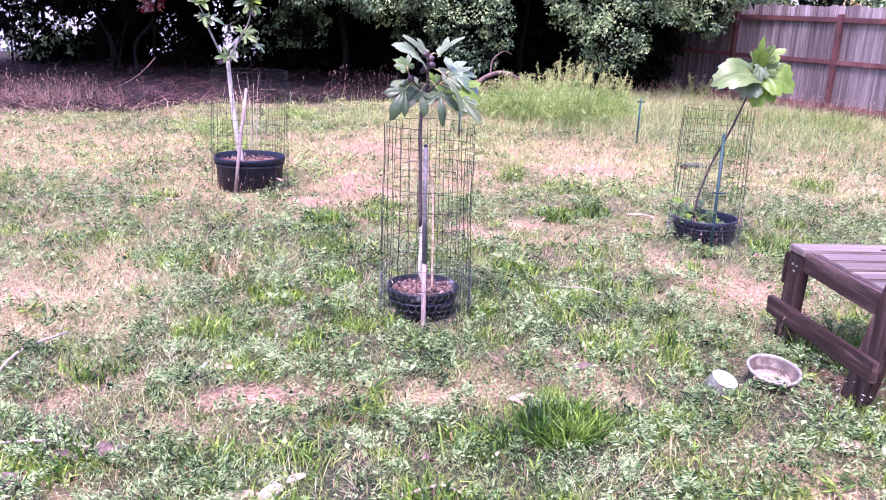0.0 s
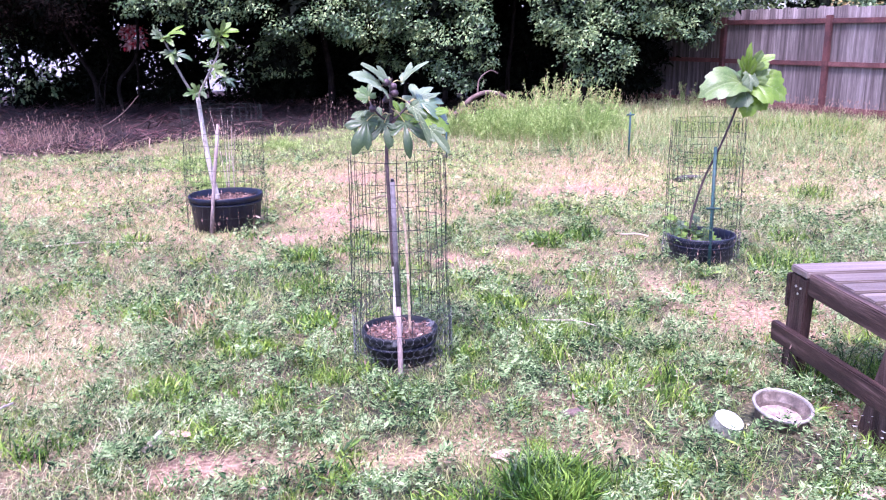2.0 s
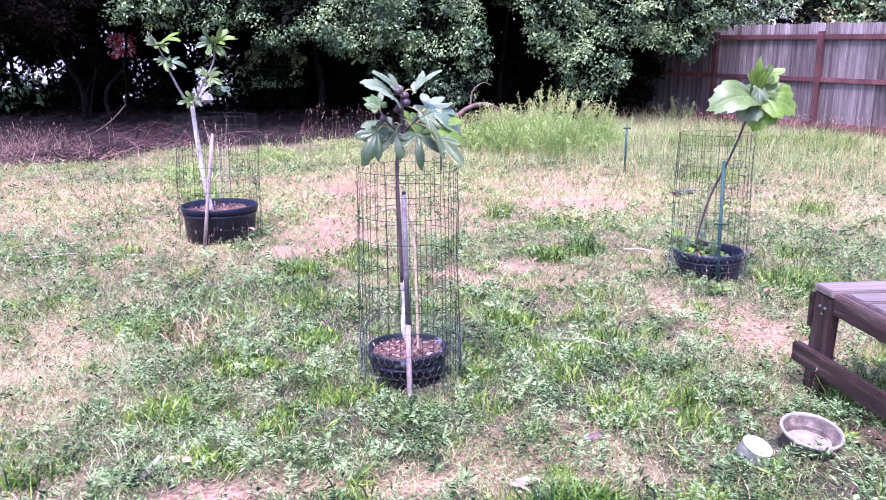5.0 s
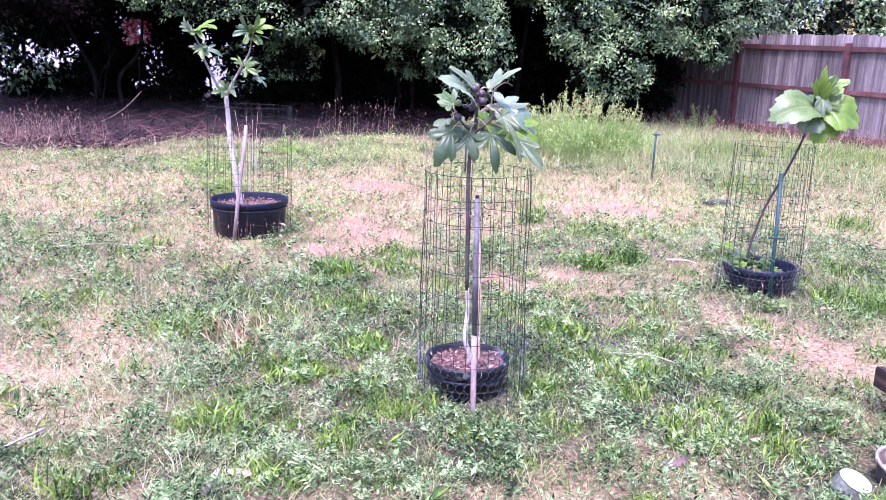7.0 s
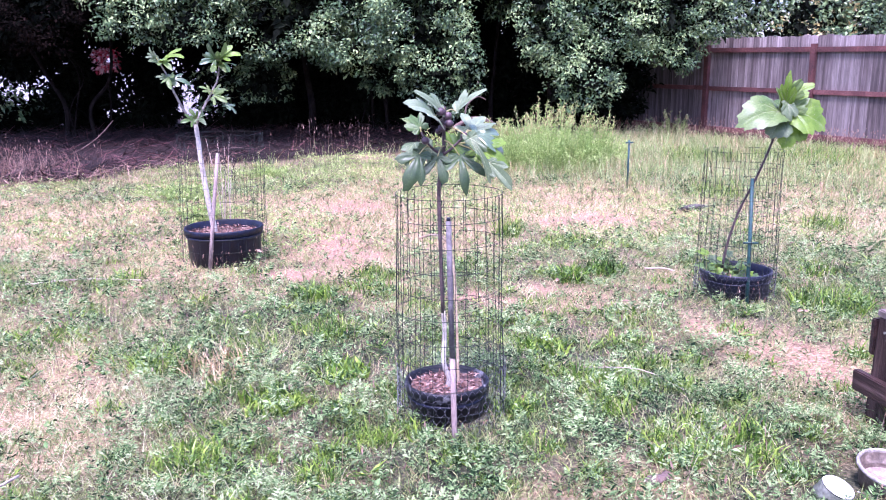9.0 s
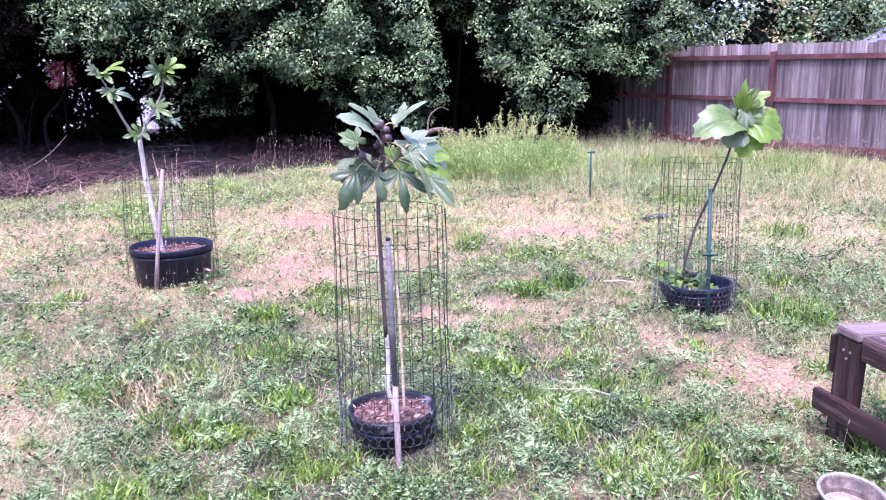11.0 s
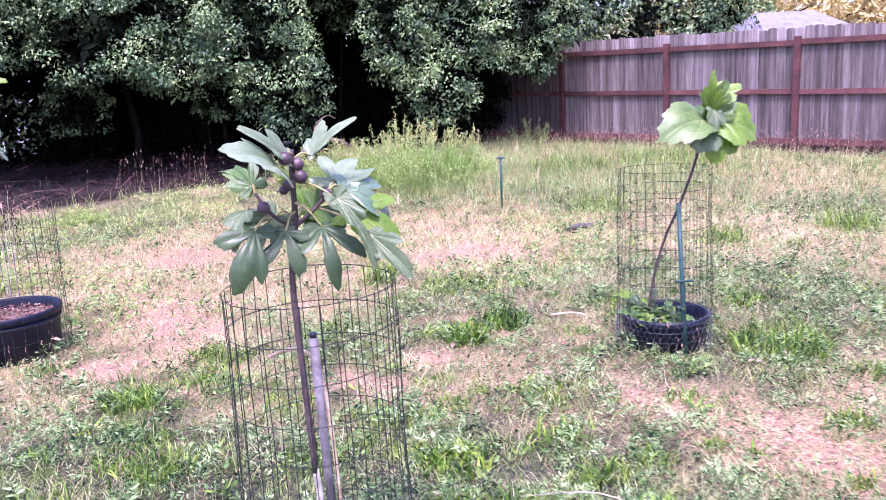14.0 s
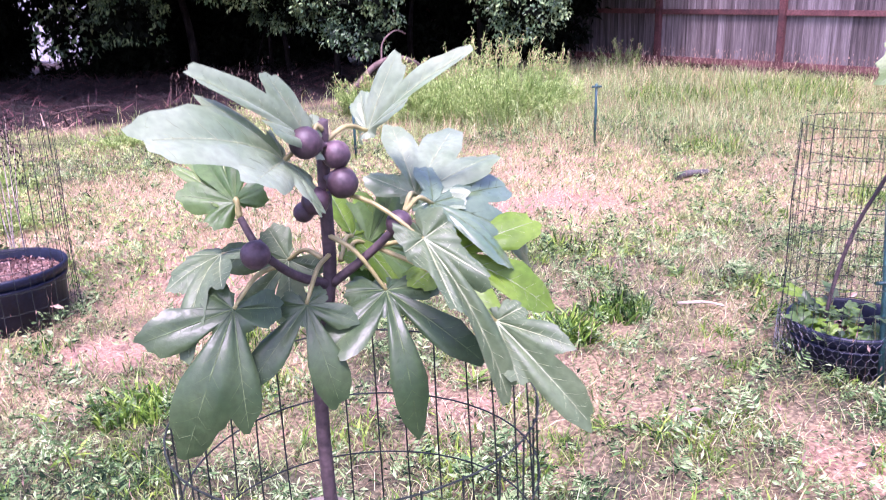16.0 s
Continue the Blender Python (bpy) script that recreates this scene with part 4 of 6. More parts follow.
# near-black shrubs paint the hollow's shade, open here and there on the neighbour's side
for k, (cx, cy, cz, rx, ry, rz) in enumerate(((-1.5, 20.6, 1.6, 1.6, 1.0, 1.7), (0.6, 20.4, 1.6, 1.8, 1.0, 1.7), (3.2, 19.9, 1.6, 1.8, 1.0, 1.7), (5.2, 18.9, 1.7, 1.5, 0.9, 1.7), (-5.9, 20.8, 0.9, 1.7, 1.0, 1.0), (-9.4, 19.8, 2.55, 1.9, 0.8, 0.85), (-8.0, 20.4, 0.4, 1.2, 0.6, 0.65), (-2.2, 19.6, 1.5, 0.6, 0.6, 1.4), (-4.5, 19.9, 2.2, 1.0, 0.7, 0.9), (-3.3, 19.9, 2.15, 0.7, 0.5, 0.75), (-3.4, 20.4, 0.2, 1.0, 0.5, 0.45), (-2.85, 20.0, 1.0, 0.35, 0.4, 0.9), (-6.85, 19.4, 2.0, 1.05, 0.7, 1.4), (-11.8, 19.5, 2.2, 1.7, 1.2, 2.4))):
    shrub([(cx, cy, cz, rx, ry, rz)], 40 + k, [(cx + 0.3, cy - 0.6, 0.03)], "added near-black shrub standing for the hedge's shaded hollow", HEDGE_HOLLOW_SHADE, 420, 0.17, 2.0)
# Mostly unseen dark shrubs, added to block skylight over and behind the hollow
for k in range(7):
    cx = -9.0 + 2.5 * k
    shrub([(cx, 17.2, 3.6, 1.7, 0.9, 0.55), (cx + 0.6, 18.8, 3.7, 1.7, 1.0, 0.6), (cx, 20.4, 3.6, 1.8, 1.1, 0.7), (cx + 0.5, 21.8, 3.4 if k < 3 else 2.4, 1.8, 0.9, 1.3 if k < 3 else 2.4)], 60 + k, [(cx, 20.6, 0.07)], "added dark leaf roof blocking the sky over the hedge", HEDGE_HOLLOW_SHADE, 130, 0.30, 2.0)
ob = thing("flowering_shrub", "red and pink blossom glimpsed through the hedge", "shrub", at=(-5.55, 19.0, 0.2))
bm = bmesh.new()
tube(bm, [(0, 0, 0), (0.05, 0, 0.9), (0, 0, 1.6)], (0.03, 0.015), 6)
part("trunk", bm, BARK, ob)
crown("blossom", [(0, 0, 1.65, 0.28, 0.2, 0.22)], 420, 0.09, RED_LEAF, ob, 70, 2.0)

# bare twigs in the shade and the arched vine
for k in range(4):
    rng = random.Random(100 + k)
    bx, by = rng.uniform(-8, 5.5), rng.uniform(17.4, 18.8)
    bm = bmesh.new()
    g = ground_z(bx, by) - 0.03
    tube(bm, spline([(0, 0, 0), (rng.uniform(-0.2, 0.2), 0, 0.6), (rng.uniform(-0.5, 0.5), rng.uniform(-0.2, 0.2), 1.3), (rng.uniform(-0.8, 0.8), rng.uniform(-0.3, 0.3), 1.9)], 4), (rng.uniform(0.012, 0.025), 0.006), 6)
    ob = thing("bare_stem", "thin bare stem in the shade of the hedge", "branch", "bare stems", (bx, by, g))
    part("stem", bm, BARK, ob)
ob = thing("arched_vine", "thick brown bare vine arching out of the weeds", "branch", at=(1.1, 14.6, ground_z(1.1, 14.6) - 0.04))
bm = bmesh.new()
tube(bm, spline([(-0.16, 0, -0.02), (0.05, 0, 0.06), (0.3, 0, 0.26), (0.52, -0.05, 0.48), (0.8, -0.05, 0.58), (1.1, 0, 0.5), (1.3, 0.15, 0.3)], 6), (0.055, 0.03), 8)
part("stem", bm, VINE, ob)
bm = bmesh.new()
tube(bm, spline([(0.62, -0.05, 0.54), (0.66, 0, 0.8), (0.85, 0.05, 0.95), (1.0, 0.05, 0.9)], 5), (0.016, 0.008), 6)
part("side_shoot", bm, VINE, ob)
for bx, by, pts, r in ((-5.3, 15.5, [(0, 0, 0), (0.3, 0, 0.14), (0.58, 0, 0.34), (0.82, 0.05, 0.6)], 0.013), (-7.0, 14.8, [(0, 0, 0), (-0.4, 0, 0.35), (-0.8, 0.1, 0.45)], 0.02), (-2.9, 14.9, [(0, 0, 0.02), (0.5, 0, 0.12), (0.9, 0.1, 0.1)], 0.012)):
    ob = thing("dead_branch", "bare grey stick leaning out of the mulch", "branch", "dead branches", (bx, by, ground_z(bx, by) - 0.02))
    bm = bmesh.new()
    tube(bm, spline(pts, 4), (r, r * 0.5), 6)
    part("stick", bm, VINE, ob)


# ---- tall weeds ----
def weed(px, py, tall, wide, count, seed):
    ob = thing("tall_weed", "tall feathery yellow-green weed with pale tops", "weed", "tall weeds before the hedge", (px, py, ground_z(px, py) - 0.02))
    rng = np.random.default_rng(seed)
    bm = bmesh.new()
    P, A = [], []
    for _ in range(count):
        az, r = rng.uniform(0, 2 * np.pi), wide * np.sqrt(rng.random())
        bx, by = r * np.cos(az) * 0.6, r * np.sin(az) * 0.5
        h = tall * (0.3 + 0.75 * rng.random() ** 1.5) * (1 - 0.3 * (r / wide) ** 2)
        tx, ty = bx * 1.6 + rng.normal(0, 0.09), by * 1.6 + rng.normal(0, 0.05)
        tube(bm, [(bx, by, 0), ((bx + tx) / 2, (by + ty) / 2, h * 0.55), (tx, ty, h)], (0.005, 0.002), 3, False)
        s = rng.uniform(0.1, 1.0, 38)[:, None]
        p = np.array([bx, by, 0]) * (1 - s) + np.array([tx, ty, h]) * s
        P.append(p + rng.normal(0, 0.012, p.shape))
        A.append(np.concatenate([rng.normal(0, 1, (38, 2)), rng.uniform(0.2, 1.3, (38, 1))], 1))
    tagged(part("stalk", bm, WEED, ob), kind="stuff")
    P, A = np.concatenate(P), np.concatenate(A)
    v, f = leaflets(P, A, rng.normal(0, 0.6, P.shape) + np.array([0, 0, 1]), rng.uniform(0.03, 0.085, len(P)), rng.uniform(0.006, 0.015, len(P)))
    arrays("foliage", v, f, WEED, ob)
    q = P[P[:, 2] > tall * 0.62]
    v, f = leaflets(q, rng.normal(0, 0.5, q.shape) + np.array([0, 0, 1]), rng.normal(0, 1, q.shape), rng.uniform(0.015, 0.04, len(q)), rng.uniform(0.008, 0.018, len(q)))
    tagged(arrays("seed_head", v, f, STRAW, ob), kind="stuff")


for k, (px, py, tall, wide) in enumerate(((1.75, 12.7, 0.75, 0.42), (2.2, 12.3, 0.85, 0.45), (2.75, 12.0, 1.08, 0.55), (3.15, 12.1, 0.98, 0.5), (3.6, 12.6, 0.7, 0.45), (2.6, 12.9, 1.0, 0.55), (1.3, 13.3, 0.55, 0.4), (2.0, 13.1, 0.8, 0.4))):
    weed(px, py, tall, wide, 125, 200 + k)
for k, (px, py, tall, wide) in enumerate(((-1.75, 9.2, 0.28, 0.35), (-2.3, 10.6, 0.3, 0.45), (-1.5, 12.4, 0.25, 0.4), (6.0, 16.0, 0.6, 0.4))):
    weed(px, py, tall, wide, 40, 220 + k)


# a brown seeding stalk behind the large tub
ob = thing("seed_stalk", "brown dried seeding stalk behind the tub", "weed", "", (-1.30, 7.78, ground_z(-1.3, 7.78) - 0.02))
rng = np.random.default_rng(77)
for k in range(5):
    bm = bmesh.new()
    tx, tz = rng.normal(0, 0.05), rng.uniform(0.8, 1.02)
    tube(bm, [(0.02 * k - 0.04, 0, 0), (tx * 0.5, 0, tz * 0.6), (tx, 0, tz)], (0.004, 0.002), 5)
    part("stalk", bm, STICK, ob)
    P = np.stack([tx + rng.normal(0, 0.012, 60), rng.normal(0, 0.012, 60), tz - rng.uniform(-0.02, 0.22, 60)], -1)
    v, f = leaflets(P, rng.normal(0, 0.5, P.shape) + np.array([0, 0, 1]), rng.normal(0, 1, P.shape), rng.uniform(0.012, 0.03, 60), rng.uniform(0.006, 0.012, 60))
    tagged(arrays("seed_spike", v, f, MULCH, ob), kind="stuff")

shrub([(-8.3, 19.0, 1.3, 1.5, 0.6, 0.9), (-3.2, 18.4, 1.2, 0.6, 0.5, 0.6)], 90, [(-9.2, 19.2, 0.03)], "thin leafy shrub with bright gaps behind it", HEDGE_LEAF, 70, 0.11, 2.0)

# Leaves added to darken the fence corner, with shade in their colour too
shrub([(5.9, 17.3, 2.9, 1.2, 0.8, 0.6), (6.75, 16.75, 3.1, 0.8, 0.6, 0.5), (5.2, 17.6, 1.4, 0.9, 0.6, 1.0)], 95, [(5.6, 16.8, 0.05)], "added dark shrub standing for shade in the fence corner", HEDGE_HOLLOW_SHADE, 260, 0.16, 2.0)


# ---- pots ----
def pot(px, py, rim, tall, base, label, dusty, soil_low, seed, sunk=0.012):
    ob = thing("plant_pot", label, "plant pot", "plant pots", (px, py, ground_z(px, py) - sunk))
    bm, rings = lathe(bmesh.new(), [(0.001, 0), (base, 0), (rim - 0.018, tall - 0.05), (rim - 0.014, tall - 0.046), (rim - 0.002, tall - 0.042), (rim, tall - 0.008), (rim - 0.004, tall), (rim - 0.012, tall), (rim - 0.018, tall - 0.01), (rim - 0.024, tall - 0.06), (rim - 0.03, tall - soil_low - 0.02)], 48, 0.003)
    part("body", bm, SPLASH if dusty else PLASTIC, ob)
    bm, rings = lathe(bmesh.new(), [(rim - 0.019, tall - 0.060), (rim - 0.010, tall - 0.058), (rim - 0.010, tall - 0.070), (rim - 0.022, tall - 0.074)], 48, 0.003)
    part("rim_band", bm, PLASTIC, ob)
    rng = np.random.default_rng(seed)
    bm = bmesh.new()
    steps = [(0.001, 0.012), (rim * 0.3, 0.01), (rim * 0.6, 0.004), (rim - 0.027, 0.0)]
    lathe(bm, [(r, tall - soil_low + z) for r, z in steps][::-1], 24, 0.0)
    for v in bm.verts:
        v.co.z += rng.uniform(-0.006, 0.006)
    part("soil", bm, POT_SOIL, ob)
    n = int(9000 * rim * rim)
    r, az = (rim - 0.035) * np.sqrt(rng.random(n)), rng.uniform(0, 2 * np.pi, n)
    p = np.stack([r * np.cos(az), r * np.sin(az), np.full(n, tall - soil_low + 0.008) + rng.uniform(0, 0.012, n)], -1)
    al = np.concatenate([rng.normal(0, 1, (n, 2)), rng.normal(0, 0.25, (n, 1))], 1)
    nr = np.concatenate([rng.normal(0, 0.4, (n, 2)), np.ones((n, 1))], 1)
    v, f = leaflets(p, al, nr, rng.uniform(0.015, 0.04, n), rng.uniform(0.006, 0.014, n))
    arrays("bark_mulch", v, f, CHIP, ob)
    return ob


pot(0.255, 4.03, 0.19, 0.192, 0.158, "low black plastic pot with bark chips on soil", True, 0.03, 1, 0.034)
pot(2.43, 5.725, 0.24, 0.212, 0.220, "wide shallow black plastic pot with weeds", False, 0.115, 2, 0.03)
pot(-1.24, 7.26, 0.318, 0.325, 0.278, "large round black plastic tub", False, 0.06, 3, 0.026)


# ---- wire cages ----
def cage(px, py, r, tall, wires, rings, netting, label, seed, lean=(0.0, 0.0), flare=0.0, gap=0.1016, thick=0.0013):
    ob = thing("wire_cage", label, "wire cage", "tree guards", (px, py, ground_z(px, py) - 0.01))
    rng = random.Random(seed)

    def at(a, z, out=0.0):
        k = r + flare * (1 - z / tall) + out + 0.006 * math.sin(2 * a + seed) + 0.004 * math.sin(3 * a + 9 * z)
        return Vector((k * math.cos(a) + lean[0] * z, k * math.sin(a) + lean[1] * z, z))

    for k in range(wires):
        a0, da = 2 * math.pi * k / wires + rng.uniform(-0.02, 0.02), rng.uniform(-0.03, 0.03)
        bm = bmesh.new()
        tube(bm, [at(a0 + da * s, tall * s, rng.uniform(-0.002, 0.002)) for s in (0, 0.17, 0.33, 0.5, 0.67, 0.83, 1.0)], thick, 5)
        part("upright_wire", bm, WIRE, ob)
    z = tall
    k = 0
    while z > 0.02 and k < rings:
        bm = bmesh.new()
        dip = rng.uniform(-0.004, 0.004)
        tube(bm, [at(2 * math.pi * i / 48, z + dip * math.sin(2 * math.pi * i / 48), 0.002) for i in range(49)], thick, 5, False)
        part("ring_wire", bm, WIRE, ob)
        z -= gap
        k += 1
    if netting:
        # hexagonal netting round the foot
        cols, cell = int(2 * math.pi * (r + flare) / 0.034), 0.030
        da = 2 * math.pi / cols
        bm = bmesh.new()
        rows = int(netting / cell)
        for j in range(rows):
            for i in range(cols):
                a = (i + 0.5 * (j % 2)) * da
                z0 = j * cell
                w = 0.006
                p = at(a, z0, w + rng.uniform(-0.003, 0.003))
                q = at(a, z0 + cell * 0.45, w)
                tube(bm, [p, q], 0.0006, 3, False)
                if j < rows - 1:
                    for s in (-0.5, 0.5):
                        tube(bm, [q, at(a + s * da, z0 + cell, w)], 0.0006, 3, False)
        part("netting", bm, GALV, ob, "grey hexagonal chicken wire")
    return ob


cage(0.27, 3.985, 0.220, 1.022, 28, 11, 0.30, "green-black welded wire cage round the fig pot", 1, (-0.005, 0.0), 0.012)
cage(2.43, 5.735, 0.243, 1.0, 30, 11, 0.24, "green-black welded wire cage round a shallow pot", 2, (0.0, 0.0), 0.012)
cage(-1.24, 7.27, 0.335, 1.06, 34, 11, 0, "thin welded wire cage round a large tub", 3, (0.02, 0.0), 0.01, thick=0.0012)


# ---- stakes ----
def stake(name, label, parts):
    base = parts[0][1][0]
    ob = thing(name, label, "stake", "", (base[0], base[1], ground_z(base[0], base[1])))
    inv = Matrix.Translation(-ob.location)
    for pname, pts, r, mat in parts:
        bm = bmesh.new()
        tube(bm, pts, r, 8)
        bmesh.ops.transform(bm, matrix=inv, verts=bm.verts)
        part(pname, bm, mat, ob)
    return ob


stake("garden_stake", "tan wooden stake with a grey tube top beside the cage",
      [("shaft", [(0.258, 3.742, -0.02), (0.257, 3.745, 0.06), (0.2555, 3.80, 0.36)], (0.0125, 0.0118), TIMBER_STAKE),
       ("tube", [(0.256, 3.797, 0.34), (0.250, 3.801, 0.60), (0.245, 3.806, 0.925)], (0.0118, 0.0112), CONDUIT),
       ("cap", [(0.245, 3.806, 0.924), (0.245, 3.806, 0.938)], (0.009, 0.008), PLASTIC)])
stake("garden_stake", "pale bent cane stuck in the fig pot",
      [("shaft", spline([(0.308, 4.02, 0.12), (0.305, 4.05, 0.4), (0.299, 4.07, 0.62), (0.285, 4.085, 0.735), (0.25, 4.09, 0.797), (0.20, 4.085, 0.812), (0.143, 4.07, 0.802)], 6), (0.0065, 0.005), CANE)])
stake("garden_stake", "pale wooden stake in front of the large tub", [("shaft", [(-1.302, 6.86, -0.02), (-1.26, 6.96, 0.45), (-1.215, 7.075, 0.91)], (0.016, 0.014), TIMBER_STAKE)])
stake("garden_stake", "dark green steel stake at the caged pot",
      [("shaft", [(2.392, 5.462, -0.02), (2.42, 5.54, 0.4), (2.449, 5.627, 0.815)], (0.013, 0.012), GREEN_METAL),
       ("clip", [(2.375, 5.535, 0.405), (2.47, 5.515, 0.405)], (0.008, 0.006), GREEN_METAL)])
g = ground_z(3.3, 10.55)
stake("fence_stake", "thin green steel stake standing in the grass",
      [("shaft", [(3.30, 10.55, g - 0.02), (3.30, 10.54, 0.66)], (0.014, 0.013), GREEN_METAL), ("clip", [(3.25, 10.53, 0.63), (3.35, 10.53, 0.63)], (0.011, 0.011), GREEN_METAL)])
g = ground_z(0.93, 10.9)
stake("fence_stake", "thin green steel stake standing in the grass",
      [("shaft", [(0.93, 10.9, g - 0.02), (0.93, 10.9, 0.56)], (0.013, 0.012), GREEN_METAL), ("clip", [(0.89, 10.89, 0.53), (0.97, 10.89, 0.53)], (0.010, 0.010), GREEN_METAL)])


# ---- fig trees ----
PALMATE = ((0, 1.0, 0.215), (50, 0.82, 0.175), (-50, 0.82, 0.175), (104, 0.46, 0.15), (-104, 0.46, 0.15))


def lobed(deep, lobes=PALMATE):
    """The outline of a fig leaf: how far it reaches at an angle from its midrib. lobes: angle, length and half-width of each rounded
    lobe. deep: 0 round, 1 cut down to the lobes."""

    def reach(th):
        r = 0.155 + 0.05 * math.cos(math.radians(th))
        for a0, l, w in lobes:
            c, a = 0.64 * l, 0.36 * l
            u, v = math.cos(math.radians(th - a0)), math.sin(math.radians(th - a0))
            p, q, k = (u / a) ** 2 + (v / w) ** 2, c * u / (a * a), (c / a) ** 2 - 1
            if u > 0 and q * q - p * k > 0:
                r = max(r, (q + math.sqrt(q * q - p * k)) / p)
        round_r = 0.1 + 0.9 * math.cos(math.radians(th) / 2) ** 1.5
        return r * deep + round_r * (1 - deep)

    return reach


def fig_leaf(parent, base, tip, normal, mat, wide=1.0, deep=0.9, arch=0.10, fold=0.15, seed=0, rings=6, rays=56, veins=True, lobes=PALMATE):
    """One palmate leaf from its stalk end to the tip of its middle lobe; normal: the way its upper face looks."""
    rng = random.Random(seed)
    base, tip = Vector(base), Vector(tip)
    length = (tip - base).length
    x = (tip - base) / length
    z = (Vector(normal) - x * x.dot(Vector(normal))).normalized()
    y = z.cross(x)
    lobes = tuple((a0 + rng.uniform(-6, 6) * (a0 != 0), l * (rng.uniform(0.86, 1.1) if a0 else 1.0), w * rng.uniform(0.88, 1.15)) for a0, l, w in lobes)
    reach = lobed(deep, lobes)
    wav = [rng.uniform(-1, 1) for _ in range(6)]

    def place(s, th, lift=0.0):
        k = s * reach(th) * (1 + (0.036 * math.sin(th * 0.33 + wav[0] * 5) + 0.024 * math.sin(th * 0.71 + wav[4] * 7)) * s ** 3)
        u, v = k * math.cos(math.radians(th)), k * math.sin(math.radians(th)) * wide
        w = arch * (4 * u * (1 - u) if u > 0 else 4 * u) + fold * abs(v) - 0.35 * fold * (abs(v) ** 2) * 2.5
        w += 0.055 * s * s * (wav[1] * math.sin(math.radians(3 * th) + wav[2] * 3) + wav[3] * math.cos(math.radians(5 * th)) + 0.5 * wav[5] * math.sin(math.radians(11 * th)))
        rib = min(abs(th - a0) for a0, l, w0 in lobes)
        w += 0.022 * s * (1 - s) * min(rib / 9, 1.0) * 4
        return base + length * (x * u + y * v + z * (w + lift))

    bm = bmesh.new()
    angles = [-165 + 330 * i / rays for i in range(rays + 1)]
    centre = bm.verts.new(place(0, 0))
    grid = [[bm.verts.new(place((j + 1) / rings, th)) for th in angles] for j in range(rings)]
    for i in range(rays):
        bm.faces.new((centre, grid[0][i], grid[0][i + 1])).smooth = True
        for j in range(rings - 1):
            bm.faces.new((grid[j][i], grid[j + 1][i], grid[j + 1][i + 1], grid[j][i + 1])).smooth = True
    leaf = part("leaf", bm, mat, parent)
    if veins:
        bm = bmesh.new()
        for a0, l, w in lobes:
            tube(bm, [place(s, a0, 0.001) for s in (0, 0.2, 0.4, 0.6, 0.8, 0.95)], (0.0075 * length, 0.002 * length), 5)
            spread_a = math.degrees(math.atan2(w, 0.6 * l))
            for s0 in (0.28, 0.42, 0.56, 0.7, 0.82):
                for side in (-1, 1):
                    pts = []
                    for e in (0.0, 0.45, 0.9):
                        th = a0 + side * spread_a * e * (1.1 - 0.6 * s0)
                        want = (s0 + 0.16 * e) * reach(a0)
                        pts.append(place(min(want / max(reach(th), 0.01), 0.97), th, 0.0008))
                    tube(bm, pts, (0.0020 * length, 0.0007 * length), 3, False)
        part("venation", bm, VEIN_PALE if mat in (FIG_SUN, FIG_LIGHT, FIG_PALE, FIG_GLOSS) else VEIN, leaf, "pale raised leaf ribs")
    return leaf


def wood(parent, pts, radii, mat, name="stem", steps=5, sides=10):
    bm = bmesh.new()
    tube(bm, spline(pts, steps), radii, sides)
    return part(name, bm, mat, parent)


def fruit(parent, at, r, hang, seed):
    bm = bmesh.new()
    lathe(bm, [(0.0005, -1.0), (0.35, -0.96), (0.72, -0.72), (0.96, -0.3), (1.0, 0.05), (0.86, 0.45), (0.56, 0.85), (0.30, 1.12), (0.18, 1.35), (0.16, 1.5)], 16)
    m = Matrix.Translation(at) @ Vector(hang).to_track_quat("Z", "Y").to_matrix().to_4x4() @ Matrix.Scale(0.85 * r, 4)
    bmesh.ops.transform(bm, matrix=m, verts=bm.verts)
    return part("fig", bm, FIG_FRUIT, parent, "ripe purple fig")


fig = thing("fig_tree", "young potted fig tree with lobed leaves and purple figs", "fig tree", "fig trees")
wood(fig, [(0.252, 4.0, 0.10), (0.262, 3.985, 0.18), (0.238, 3.975, 0.26), (0.243, 3.972, 0.40), (0.236, 3.97, 0.5)], (0.0125, 0.009), PALE_BARK, "stem")
wood(fig, [(0.236, 3.97, 0.49), (0.228, 3.962, 0.75), (0.222, 3.955, 1.04), (0.246, 3.99, 1.178), (0.248, 3.985, 1.27), (0.25, 3.975, 1.37)], (0.009, 0.0075), STEM_DARK, "stem")
wood(fig, [(0.246, 3.988, 1.172), (0.205, 3.97, 1.195), (0.172, 3.95, 1.232), (0.152, 3.968, 1.268)], (0.006, 0.004), STEM_DARK, "side_branch")
wood(fig, [(0.246, 3.988, 1.172), (0.285, 3.972, 1.205), (0.318, 3.955, 1.24), (0.335, 3.955, 1.262)], (0.006, 0.004), STEM_DARK, "side_branch")
for at, r, hang in (((0.230, 3.935, 1.352), 0.021, (0.7, 0.5, -0.2)), ((0.262, 3.955, 1.334), 0.019, (-0.4, 0.5, 0.3)), ((0.266, 3.95, 1.303), 0.021, (-0.5, 0.6, 0.1)),
                    ((0.236, 3.95, 1.285), 0.019, (0.5, 0.6, 0.1)), ((0.222, 3.955, 1.272), 0.014, (0.8, 0.4, 0)), ((0.166, 3.925, 1.237), 0.0195, (0.2, 0.8, 0.3)), ((0.325, 3.935, 1.255), 0.018, (0.1, 0.8, -0.2))):
    fruit(fig, at, r, hang, 0)
